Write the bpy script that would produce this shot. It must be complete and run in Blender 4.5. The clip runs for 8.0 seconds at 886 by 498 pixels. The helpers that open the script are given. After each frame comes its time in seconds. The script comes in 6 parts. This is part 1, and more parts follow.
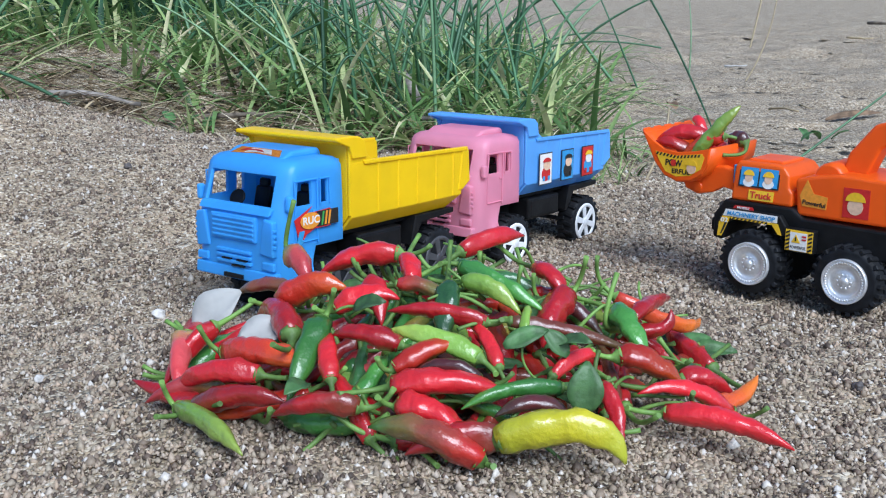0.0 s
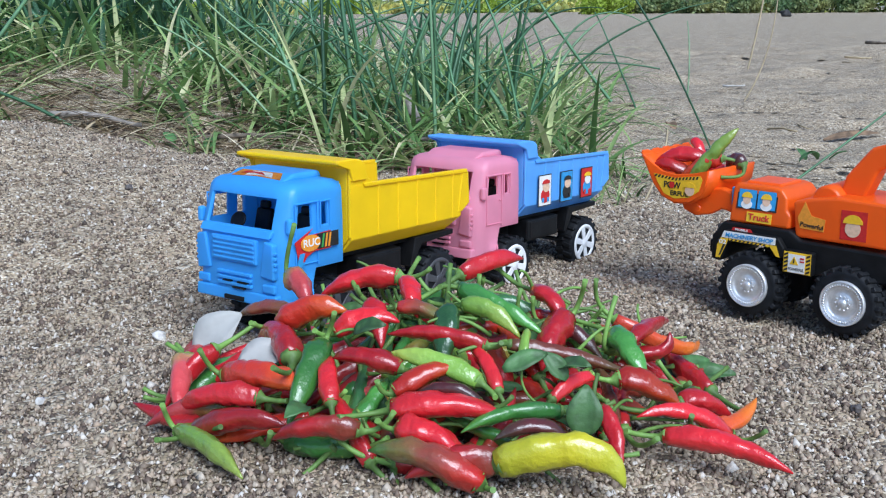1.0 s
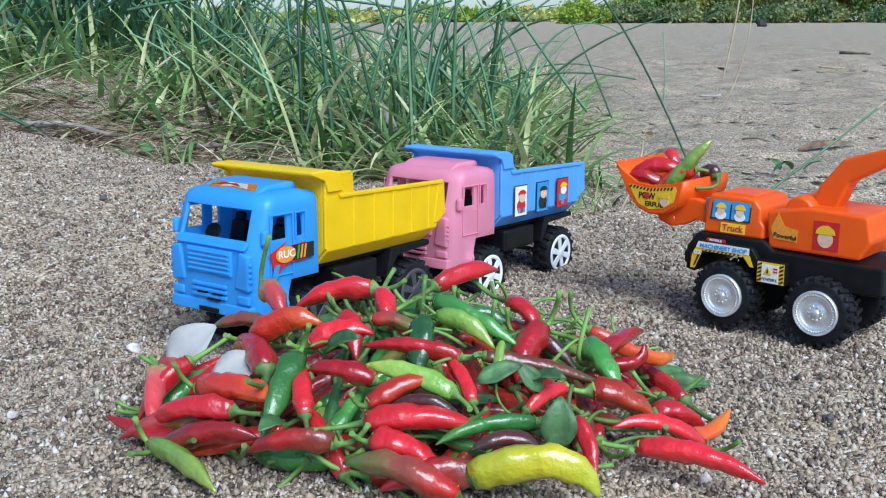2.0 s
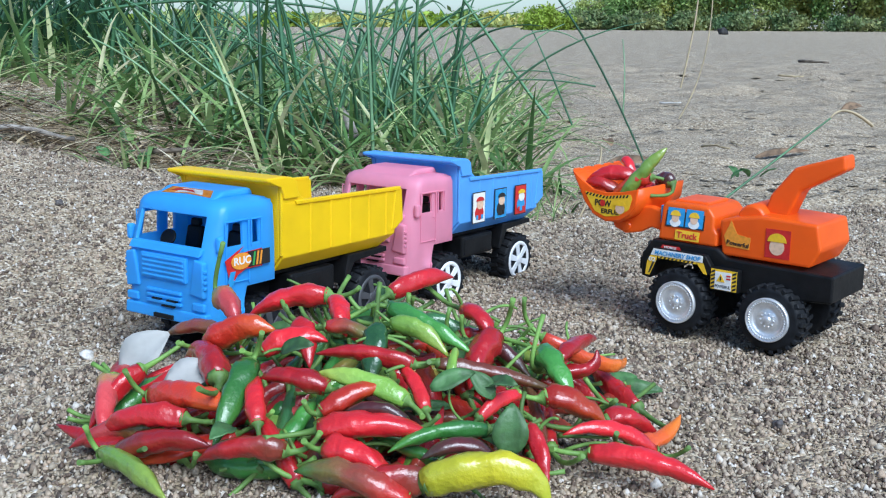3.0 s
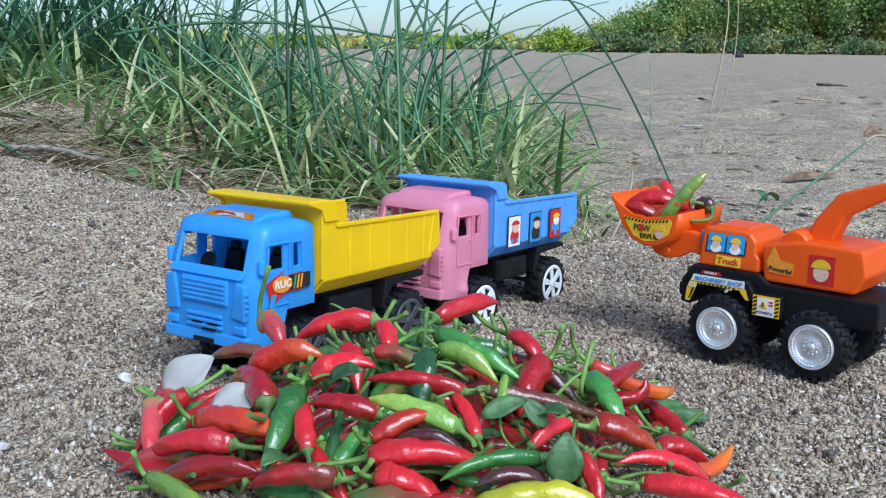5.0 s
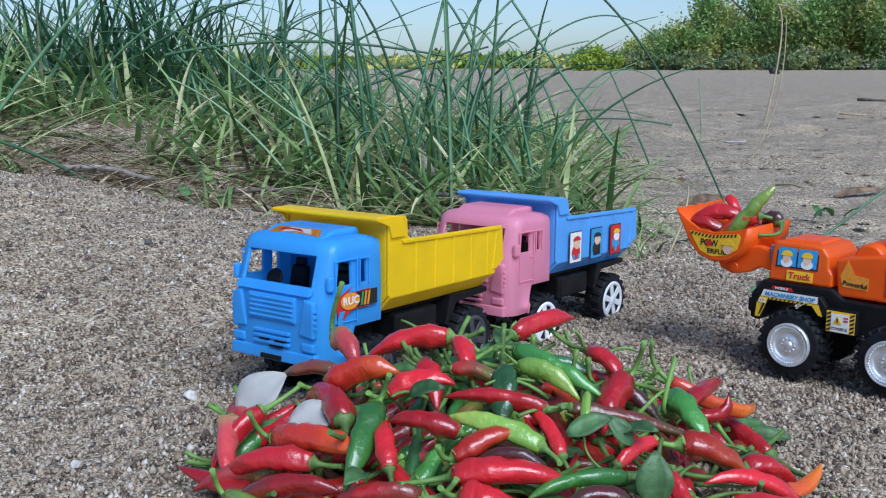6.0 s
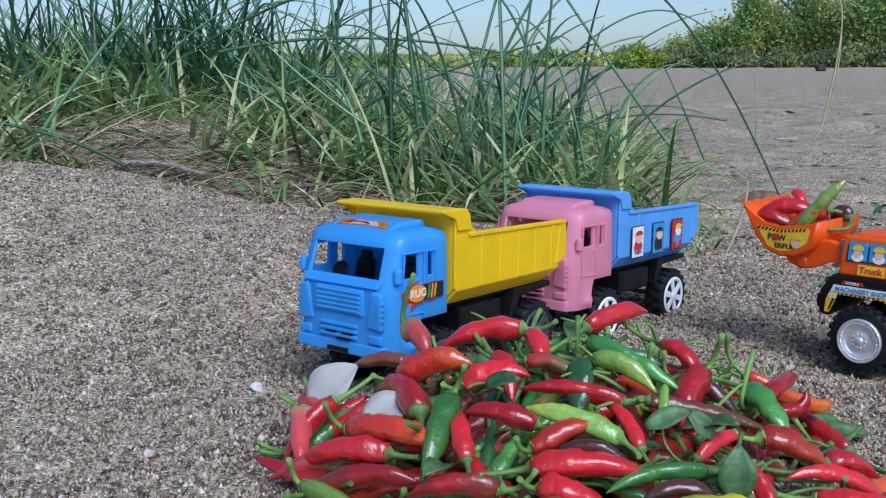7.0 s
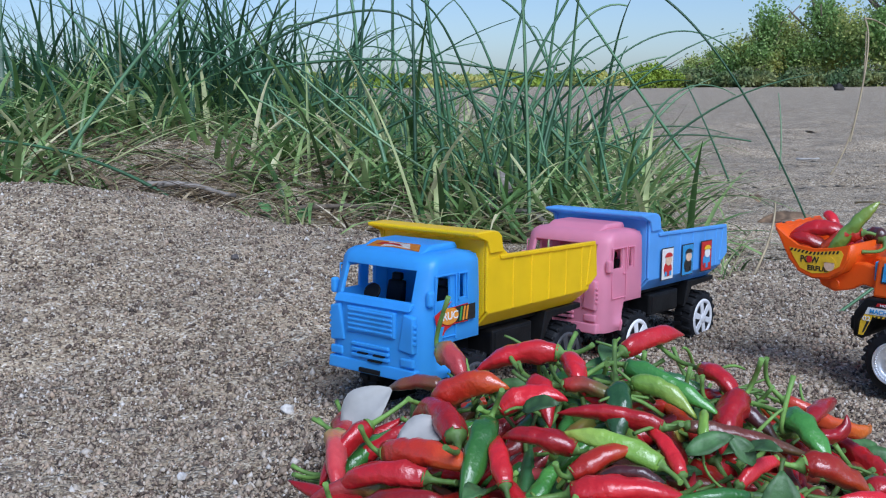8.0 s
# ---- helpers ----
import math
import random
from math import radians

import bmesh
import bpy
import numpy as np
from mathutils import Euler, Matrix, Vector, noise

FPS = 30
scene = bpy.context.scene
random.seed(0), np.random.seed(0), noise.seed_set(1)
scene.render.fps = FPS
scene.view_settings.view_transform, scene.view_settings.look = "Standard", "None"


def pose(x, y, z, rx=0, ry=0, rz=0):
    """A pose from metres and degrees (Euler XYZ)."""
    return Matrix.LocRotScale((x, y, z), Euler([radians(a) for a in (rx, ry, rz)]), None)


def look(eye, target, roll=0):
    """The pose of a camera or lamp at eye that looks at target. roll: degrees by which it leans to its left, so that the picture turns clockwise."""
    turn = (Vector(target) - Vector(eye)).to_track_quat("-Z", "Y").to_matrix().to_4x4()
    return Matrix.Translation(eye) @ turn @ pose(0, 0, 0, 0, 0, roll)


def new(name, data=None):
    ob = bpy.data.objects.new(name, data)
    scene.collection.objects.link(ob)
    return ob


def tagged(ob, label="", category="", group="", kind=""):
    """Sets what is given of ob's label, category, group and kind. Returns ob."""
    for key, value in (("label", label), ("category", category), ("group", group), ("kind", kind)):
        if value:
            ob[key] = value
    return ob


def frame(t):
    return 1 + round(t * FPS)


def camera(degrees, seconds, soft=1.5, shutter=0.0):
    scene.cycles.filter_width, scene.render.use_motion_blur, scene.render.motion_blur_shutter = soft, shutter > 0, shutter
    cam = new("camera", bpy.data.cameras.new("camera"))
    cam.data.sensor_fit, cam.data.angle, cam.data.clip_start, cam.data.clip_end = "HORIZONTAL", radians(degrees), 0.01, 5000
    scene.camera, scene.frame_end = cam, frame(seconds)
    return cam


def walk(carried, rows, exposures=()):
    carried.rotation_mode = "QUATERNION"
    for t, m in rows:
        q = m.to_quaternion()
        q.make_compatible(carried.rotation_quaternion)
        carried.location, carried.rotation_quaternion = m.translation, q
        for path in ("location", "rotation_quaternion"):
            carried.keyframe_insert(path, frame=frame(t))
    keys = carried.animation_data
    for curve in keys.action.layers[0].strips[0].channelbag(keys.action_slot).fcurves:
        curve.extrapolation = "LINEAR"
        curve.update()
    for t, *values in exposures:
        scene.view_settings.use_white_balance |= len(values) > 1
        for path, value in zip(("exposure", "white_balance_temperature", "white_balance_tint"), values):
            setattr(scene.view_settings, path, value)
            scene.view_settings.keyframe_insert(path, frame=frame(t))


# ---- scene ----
cam = camera(46.0, 8.0, soft=1.15)
PATH = [
    (0, (0.082, -0.751, 0.264), (0.088, 1.191, -0.215), -0.5),
    (0.5, (0.082, -0.752, 0.264), (0.082, 1.192, -0.206), -0.6),
    (1, (0.082, -0.754, 0.268), (0.089, 1.196, -0.177), -0.5),
    (1.5, (0.083, -0.754, 0.269), (0.106, 1.198, -0.164), -0.5),
    (3, (0.091, -0.756, 0.272), (0.207, 1.196, -0.148), 0.2),
    (3.5, (0.095, -0.758, 0.272), (0.243, 1.194, -0.138), 0.4),
    (4, (0.092, -0.758, 0.273), (0.25, 1.195, -0.13), 0.6),
    (4.5, (0.081, -0.755, 0.274), (0.208, 1.201, -0.125), 0.6),
    (6, (0.042, -0.739, 0.269), (0.068, 1.231, -0.076), -0.2),
    (6.5, (0.027, -0.738, 0.266), (0.012, 1.232, -0.082), -0.3),
    (7, (0.021, -0.737, 0.264), (-0.03, 1.232, -0.083), -0.4),
    (7.5, (0.013, -0.736, 0.266), (-0.062, 1.235, -0.06), -0.5),
    (8, (0.009, -0.735, 0.266), (-0.074, 1.239, -0.044), -0.5),
]
walk(cam, [(t, look(eye, target, roll)) for t, eye, target, roll in PATH], [(0, 0.61, 5750, 7), (1.5, 0.63, 5700, 6), (3, 0.71, 5600, 3), (4.5, 0.65, 5600, 4.5), (6, 0.34, 5600, 8.5), (8, 0.25, 5600, 11)])

# ---- world, sun, exposure ----
world = bpy.data.worlds.new("sky")
scene.world = world
world.use_nodes = True
wn = world.node_tree
sky = wn.nodes.new("ShaderNodeTexSky")
sky.sky_type, sky.sun_disc = "NISHITA", False
sky.sun_elevation, sky.sun_rotation = radians(46), radians(157)
sky.air_density, sky.dust_density, sky.ozone_density = 0.8, 0.9, 2.2
wn.nodes["Background"].inputs["Strength"].default_value = 0.095
wn.links.new(sky.outputs["Color"], wn.nodes["Background"].inputs["Color"])
sun = new("sun", bpy.data.lights.new("sun", "SUN"))
sun.data.energy, sun.data.angle, sun.data.color = 2.9, radians(38), (0.95, 0.97, 1.0)
sun.matrix_world = look((1.1, -2.6, 2.9), (0, 0, 0))

# ---- materials ----


def material(name, colour, rough=0.5, vary=0.1, scale=40.0, bump=0.0, bump_scale=200.0, spec=0.5, metal=0.0,
             second=None, blend=(0.4, 0.65), coat=0.0, subsurface=0.0, per_object=0.0, per_island=0.0, thin=0.0, shell=False):
    """A surface with two scales of variation, relief and, if wanted, a second colour in patches."""
    m = bpy.data.materials.new(name)
    m.use_nodes = True
    nt = m.node_tree
    n, l = nt.nodes, nt.links
    b = n["Principled BSDF"]
    b.inputs["Roughness"].default_value = rough
    b.inputs["Metallic"].default_value = metal
    b.inputs["Specular IOR Level"].default_value = spec
    b.inputs["Coat Weight"].default_value = coat
    b.inputs["Subsurface Weight"].default_value = subsurface
    b.inputs["Subsurface Radius"].default_value = (0.004, 0.002, 0.001)
    co = n.new("ShaderNodeTexCoord").outputs["Object"]
    noise_a = n.new("ShaderNodeTexNoise")
    noise_a.inputs["Scale"].default_value = scale
    noise_a.inputs["Detail"].default_value = 5
    l.new(co, noise_a.inputs["Vector"])
    mix = n.new("ShaderNodeMix")
    mix.data_type = "RGBA"
    mix.inputs["A"].default_value = (*colour, 1)
    mix.inputs["B"].default_value = (*(second or [c * (1 - vary * 2) for c in colour]), 1)
    ramp = n.new("ShaderNodeMapRange")
    ramp.inputs["From Min"].default_value, ramp.inputs["From Max"].default_value = blend
    l.new(noise_a.outputs["Fac"], ramp.inputs["Value"])
    l.new(ramp.outputs["Result"], mix.inputs["Factor"])
    last = mix.outputs["Result"]
    for amount, node, socket in ((per_object, "ShaderNodeObjectInfo", "Random"), (per_island, "ShaderNodeNewGeometry", "Random Per Island")):
        if amount:
            hsv = n.new("ShaderNodeHueSaturation")
            val = n.new("ShaderNodeMapRange")
            val.inputs["To Min"].default_value, val.inputs["To Max"].default_value = 1 - amount, 1 + amount
            src = n.new(node)
            l.new(src.outputs[socket], val.inputs["Value"])
            l.new(val.outputs["Result"], hsv.inputs["Value"])
            l.new(last, hsv.inputs["Color"])
            last = hsv.outputs["Color"]
    l.new(last, b.inputs["Base Color"])
    rough_map = n.new("ShaderNodeMapRange")
    rough_map.inputs["To Min"].default_value, rough_map.inputs["To Max"].default_value = max(rough - 0.08, 0.02), min(rough + 0.12, 1)
    l.new(noise_a.outputs["Fac"], rough_map.inputs["Value"])
    l.new(rough_map.outputs["Result"], b.inputs["Roughness"])
    if bump:
        noise_b = n.new("ShaderNodeTexNoise")
        noise_b.inputs["Scale"].default_value = bump_scale
        noise_b.inputs["Detail"].default_value = 4
        l.new(co, noise_b.inputs["Vector"])
        bn = n.new("ShaderNodeBump")
        bn.inputs["Strength"].default_value = 1.0
        bn.inputs["Distance"].default_value = bump
        l.new(noise_b.outputs["Fac"], bn.inputs["Height"])
        l.new(bn.outputs["Normal"], b.inputs["Normal"])
    if thin:
        # thin stuff lets part of the light through
        through_light = n.new("ShaderNodeBsdfTranslucent")
        if shell:
            # a moulded wall has two faces, each takes its half of the colour
            half_colour = n.new("ShaderNodeGamma")
            half_colour.inputs["Gamma"].default_value = 0.5
            l.new(last, half_colour.inputs["Color"])
            l.new(half_colour.outputs["Color"], through_light.inputs["Color"])
        else:
            l.new(last, through_light.inputs["Color"])
        blend_node = n.new("ShaderNodeMixShader")
        blend_node.inputs["Fac"].default_value = thin
        l.new(b.outputs["BSDF"], blend_node.inputs[1])
        l.new(through_light.outputs["BSDF"], blend_node.inputs[2])
        l.new(blend_node.outputs["Shader"], n["Material Output"].inputs["Surface"])
    return m


def sand_material():
    """Coarse river sand: grains of many colours with relief, damp and dry patches."""
    m = bpy.data.materials.new("sand")
    m.use_nodes = True
    n, l = m.node_tree.nodes, m.node_tree.links
    b = n["Principled BSDF"]
    b.inputs["Roughness"].default_value = 0.85
    co = n.new("ShaderNodeTexCoord").outputs["Object"]
    cells = n.new("ShaderNodeTexVoronoi")
    cells.inputs["Scale"].default_value = 350
    l.new(co, cells.inputs["Vector"])
    ramp = n.new("ShaderNodeValToRGB")
    e = ramp.color_ramp.elements
    e[0].position, e[0].color = 0.0, (0.065, 0.046, 0.034, 1)
    e[1].position, e[1].color = 1.0, (0.76, 0.67, 0.54, 1)
    for p, c in ((0.15, (0.175, 0.128, 0.085, 1)), (0.5, (0.38, 0.30, 0.195, 1)), (0.66, (0.46, 0.345, 0.225, 1)), (0.84, (0.53, 0.445, 0.32, 1))):
        e.new(p).color = c
    sep = n.new("ShaderNodeSeparateColor")
    l.new(cells.outputs["Color"], sep.inputs["Color"])
    l.new(sep.outputs["Red"], ramp.inputs["Fac"])
    broad = n.new("ShaderNodeTexNoise")
    broad.inputs["Scale"].default_value, broad.inputs["Detail"].default_value = 7, 9
    l.new(co, broad.inputs["Vector"])
    tone = n.new("ShaderNodeMapRange")
    tone.inputs["From Min"].default_value, tone.inputs["From Max"].default_value = 0.3, 0.7
    tone.inputs["To Min"].default_value, tone.inputs["To Max"].default_value = 0.70, 1.12
    l.new(broad.outputs["Fac"], tone.inputs["Value"])
    hsv = n.new("ShaderNodeHueSaturation")
    l.new(ramp.outputs["Color"], hsv.inputs["Color"])
    l.new(tone.outputs["Result"], hsv.inputs["Value"])
    l.new(hsv.outputs["Color"], b.inputs["Base Color"])
    height = n.new("ShaderNodeMath")
    height.operation = "MULTIPLY"
    height.inputs[1].default_value = -1
    l.new(cells.outputs["Distance"], height.inputs[0])
    bn = n.new("ShaderNodeBump")
    bn.inputs["Strength"].default_value, bn.inputs["Distance"].default_value = 1.0, 0.0020
    l.new(height.outputs[0], bn.inputs["Height"])
    lumps = n.new("ShaderNodeTexNoise")
    lumps.inputs["Scale"].default_value, lumps.inputs["Detail"].default_value = 60, 5
    l.new(co, lumps.inputs["Vector"])
    bn2 = n.new("ShaderNodeBump")
    bn2.inputs["Strength"].default_value, bn2.inputs["Distance"].default_value = 1.0, 0.003
    l.new(lumps.outputs["Fac"], bn2.inputs["Height"])
    l.new(bn.outputs["Normal"], bn2.inputs["Normal"])
    clods = n.new("ShaderNodeTexNoise")
    clods.inputs["Scale"].default_value, clods.inputs["Detail"].default_value = 9, 7
    l.new(co, clods.inputs["Vector"])
    bn3 = n.new("ShaderNodeBump")
    bn3.inputs["Strength"].default_value, bn3.inputs["Distance"].default_value = 1.0, 0.032
    l.new(clods.outputs["Fac"], bn3.inputs["Height"])
    l.new(bn2.outputs["Normal"], bn3.inputs["Normal"])
    l.new(bn3.outputs["Normal"], b.inputs["Normal"])
    return m


def ramp_material(name, stops, rough=0.6, thin=0.0, per_object=False, scale=30.0):
    """Each piece takes its own colour from a row of colours, with a fine mottle over it."""
    m = bpy.data.materials.new(name)
    m.use_nodes = True
    n, l = m.node_tree.nodes, m.node_tree.links
    b = n["Principled BSDF"]
    b.inputs["Roughness"].default_value = rough
    if per_object:
        pick = n.new("ShaderNodeObjectInfo").outputs["Random"]
    else:
        pick = n.new("ShaderNodeNewGeometry").outputs["Random Per Island"]
    ramp = n.new("ShaderNodeValToRGB")
    e = ramp.color_ramp.elements
    e[0].position, e[0].color = stops[0][0], (*stops[0][1], 1)
    e[1].position, e[1].color = stops[-1][0], (*stops[-1][1], 1)
    for p, c in stops[1:-1]:
        e.new(p).color = (*c, 1)
    l.new(pick, ramp.inputs["Fac"])
    mottle = n.new("ShaderNodeTexNoise")
    mottle.inputs["Scale"].default_value, mottle.inputs["Detail"].default_value = scale, 4
    l.new(n.new("ShaderNodeTexCoord").outputs["Object"], mottle.inputs["Vector"])
    tone = n.new("ShaderNodeMapRange")
    tone.inputs["From Min"].default_value, tone.inputs["From Max"].default_value = 0.3, 0.7
    tone.inputs["To Min"].default_value, tone.inputs["To Max"].default_value = 0.75, 1.2
    l.new(mottle.outputs["Fac"], tone.inputs["Value"])
    hsv = n.new("ShaderNodeHueSaturation")
    l.new(ramp.outputs["Color"], hsv.inputs["Color"])
    l.new(tone.outputs["Result"], hsv.inputs["Value"])
    l.new(hsv.outputs["Color"], b.inputs["Base Color"])
    if thin:
        through_light = n.new("ShaderNodeBsdfTranslucent")
        l.new(hsv.outputs["Color"], through_light.inputs["Color"])
        mix = n.new("ShaderNodeMixShader")
        mix.inputs["Fac"].default_value = thin
        l.new(b.outputs["BSDF"], mix.inputs[1])
        l.new(through_light.outputs["BSDF"], mix.inputs[2])
        l.new(mix.outputs["Shader"], n["Material Output"].inputs["Surface"])
    return m


SAND = sand_material()
GRAIN = ramp_material("grain", [(0.0, (0.055, 0.04, 0.03)), (0.2, (0.14, 0.095, 0.068)), (0.42, (0.265, 0.205, 0.145)), (0.62, (0.36, 0.295, 0.215)), (0.78, (0.41, 0.30, 0.21)), (0.92, (0.46, 0.39, 0.31)), (1.0, (0.62, 0.57, 0.51))], 0.65, scale=400)
BLUE = material("blue_plastic", (0.10, 0.46, 0.95), 0.34, 0.05, 30, bump=0.0002, bump_scale=90, thin=0.45, shell=True, spec=0.5)
SKYBLUE = material("sky_blue_plastic", (0.17, 0.48, 0.95), 0.34, 0.05, 30, bump=0.0002, bump_scale=90, thin=0.33, shell=True)
YELLOW = material("yellow_plastic", (1.0, 0.68, 0.001), 0.36, 0.04, 30, bump=0.0002, bump_scale=90, thin=0.33, shell=True)
PINK = material("pink_plastic", (0.90, 0.37, 0.50), 0.38, 0.05, 30, bump=0.0002, bump_scale=90, thin=0.45, shell=True)
ORANGE = material("orange_plastic", (1.0, 0.14, 0.008), 0.33, 0.05, 30, bump=0.0002, bump_scale=90, thin=0.33, shell=True)
BLACK = material("black_plastic", (0.008, 0.008, 0.009), 0.5, 0.3, 60, bump=0.0002, bump_scale=300, spec=0.25)
RUBBER = material("tyre_plastic", (0.011, 0.012, 0.015), 0.62, 0.3, 80, bump=0.0002, bump_scale=300, spec=0.25)
WHITE = material("white_plastic", (0.78, 0.78, 0.78), 0.4, 0.05, 60)
CHROME = material("chrome", (0.82, 0.82, 0.83), 0.30, 0.06, 200, bump=0.0003, bump_scale=400, metal=0.6)
GREY = material("grey_plastic", (0.06, 0.06, 0.065), 0.5, 0.2, 80)
STEM = material("chilli_stem", (0.16, 0.29, 0.06), 0.55, 0.25, 60, bump=0.0003, bump_scale=500, per_object=0.3)
LEAF = material("pepper_leaf", (0.085, 0.19, 0.06), 0.5, 0.25, 90, bump=0.0004, bump_scale=300, per_object=0.3)
PETAL = material("petal", (0.54, 0.53, 0.50), 0.6, 0.08, 60, bump=0.0006, bump_scale=90, thin=0.3)
GRASS = ramp_material("grass", [(0.0, (0.05, 0.105, 0.03)), (0.2, (0.13, 0.24, 0.07)), (0.45, (0.23, 0.37, 0.12)), (0.68, (0.36, 0.48, 0.18)), (0.84, (0.54, 0.58, 0.27)), (1.0, (0.74, 0.65, 0.42))], 0.4, 0.3)
SEDGE = ramp_material("sedge", [(0.0, (0.04, 0.10, 0.05)), (0.4, (0.085, 0.20, 0.095)), (0.8, (0.15, 0.30, 0.15)), (1.0, (0.25, 0.38, 0.20))], 0.4, 0.15, True)
STRAW = ramp_material("dry_grass", [(0.0, (0.16, 0.105, 0.06)), (0.35, (0.36, 0.27, 0.16)), (0.7, (0.58, 0.47, 0.30)), (1.0, (0.72, 0.64, 0.46))], 0.75, 0.2)
LITTER = ramp_material("dead_litter", [(0.0, (0.05, 0.034, 0.022)), (0.5, (0.15, 0.10, 0.065)), (1.0, (0.34, 0.25, 0.17))], 0.8, 0.1)
DEAD = material("dead_leaf", (0.26, 0.165, 0.095), 0.75, 0.3, 60, bump=0.0008, bump_scale=120)
BARK = material("bark", (0.20, 0.16, 0.12), 0.85, 0.3, 30, bump=0.003, bump_scale=40)
# the yellow second colour paints sunlit patches into the dark green tree crowns
TREE = material("tree_leaves", (0.25, 0.39, 0.12), 0.6, 0.3, 0.30, second=(0.70, 0.64, 0.20), per_island=0.45, thin=0.42)
SCRUB = material("scrub_leaves", (0.10, 0.17, 0.065), 0.6, 0.3, 0.5, second=(0.30, 0.32, 0.12), per_island=0.45, thin=0.35)
BUSH = material("bush_leaves", (0.34, 0.46, 0.05), 0.6, 0.2, 0.8, per_island=0.35, thin=0.3)
ROCK = material("dark_rock", (0.035, 0.033, 0.032), 0.8, 0.3, 8, bump=0.02, bump_scale=6)
PEBBLE = material("pale_pebble", (0.62, 0.58, 0.53), 0.7, 0.15, 200, bump=0.0003, bump_scale=600)


def chilli_material(name, shoulder, middle, tip, rough=0.30):
    """Glossy skin whose colour runs from the shoulder (x = 0) to the tip (x = 1 in UV) with mottled edges."""
    m = bpy.data.materials.new(name)
    m.use_nodes = True
    n, l = m.node_tree.nodes, m.node_tree.links
    b = n["Principled BSDF"]
    b.inputs["Roughness"].default_value = rough
    b.inputs["Coat Weight"].default_value, b.inputs["Coat Roughness"].default_value = 0.5, 0.12
    uv = n.new("ShaderNodeUVMap")
    sep = n.new("ShaderNodeSeparateXYZ")
    l.new(uv.outputs["UV"], sep.inputs["Vector"])
    co = n.new("ShaderNodeTexCoord").outputs["Object"]
    spots = n.new("ShaderNodeTexNoise")
    spots.inputs["Scale"].default_value, spots.inputs["Detail"].default_value = 70, 5
    l.new(co, spots.inputs["Vector"])
    info = n.new("ShaderNodeObjectInfo")
    shift = n.new("ShaderNodeMath")
    shift.operation = "MULTIPLY_ADD"
    shift.inputs[1].default_value, shift.inputs[2].default_value = 0.5, -0.25
    l.new(spots.outputs["Fac"], shift.inputs[0])
    add = n.new("ShaderNodeMath")
    l.new(sep.outputs["X"], add.inputs[0])
    l.new(shift.outputs[0], add.inputs[1])
    ramp = n.new("ShaderNodeValToRGB")
    e = ramp.color_ramp.elements
    e[0].position, e[0].color = 0.05, (*shoulder, 1)
    e[1].position, e[1].color = 0.95, (*tip, 1)
    e.new(0.45).color = (*middle, 1)
    l.new(add.outputs[0], ramp.inputs["Fac"])
    val = n.new("ShaderNodeMapRange")
    val.inputs["To Min"].default_value, val.inputs["To Max"].default_value = 0.65, 1.3
    l.new(info.outputs["Random"], val.inputs["Value"])
    hsv = n.new("ShaderNodeHueSaturation")
    l.new(ramp.outputs["Color"], hsv.inputs["Color"])
    l.new(val.outputs["Result"], hsv.inputs["Value"])
    l.new(hsv.outputs["Color"], b.inputs["Base Color"])
    wrinkle = n.new("ShaderNodeTexNoise")
    wrinkle.inputs["Scale"].default_value, wrinkle.inputs["Detail"].default_value = 105, 4
    l.new(co, wrinkle.inputs["Vector"])
    bn = n.new("ShaderNodeBump")
    bn.inputs["Strength"].default_value, bn.inputs["Distance"].default_value = 0.9, 0.0024
    l.new(wrinkle.outputs["Fac"], bn.inputs["Height"])
    l.new(bn.outputs["Normal"], b.inputs["Normal"])
    return m


CHILLI = {
    "red": chilli_material("chilli_red", (0.40, 0.016, 0.018), (0.52, 0.016, 0.022), (0.40, 0.012, 0.016)),
    "darkred": chilli_material("chilli_dark_red", (0.16, 0.035, 0.018), (0.38, 0.016, 0.018), (0.28, 0.014, 0.016)),
    "orangered": chilli_material("chilli_orange_red", (0.42, 0.022, 0.014), (0.48, 0.032, 0.014), (0.52, 0.09, 0.014)),
    "orange": chilli_material("chilli_orange", (0.50, 0.05, 0.03), (0.60, 0.10, 0.012), (0.65, 0.18, 0.015)),
    "pinkred": chilli_material("chilli_wrinkled", (0.34, 0.36, 0.05), (0.50, 0.07, 0.07), (0.45, 0.03, 0.035), 0.4),
    "brown": chilli_material("chilli_brown", (0.13, 0.05, 0.025), (0.17, 0.035, 0.022), (0.10, 0.07, 0.025)),
    "purple": chilli_material("chilli_dark", (0.06, 0.025, 0.02), (0.09, 0.018, 0.02), (0.05, 0.03, 0.02)),
    "green": chilli_material("chilli_green", (0.045, 0.16, 0.035), (0.055, 0.19, 0.035), (0.08, 0.24, 0.04)),
    "darkgreen": chilli_material("chilli_dark_green", (0.035, 0.11, 0.035), (0.04, 0.12, 0.04), (0.04, 0.10, 0.03)),
    "palegreen": chilli_material("chilli_pale_green", (0.15, 0.27, 0.04), (0.19, 0.32, 0.05), (0.28, 0.36, 0.06)),
    "yellow": chilli_material("chilli_yellow", (0.36, 0.36, 0.02), (0.50, 0.44, 0.015), (0.40, 0.42, 0.03)),
    "greenred": chilli_material("chilli_turning", (0.42, 0.018, 0.014), (0.22, 0.05, 0.03), (0.06, 0.16, 0.03)),
}

# ---- mesh tools ----


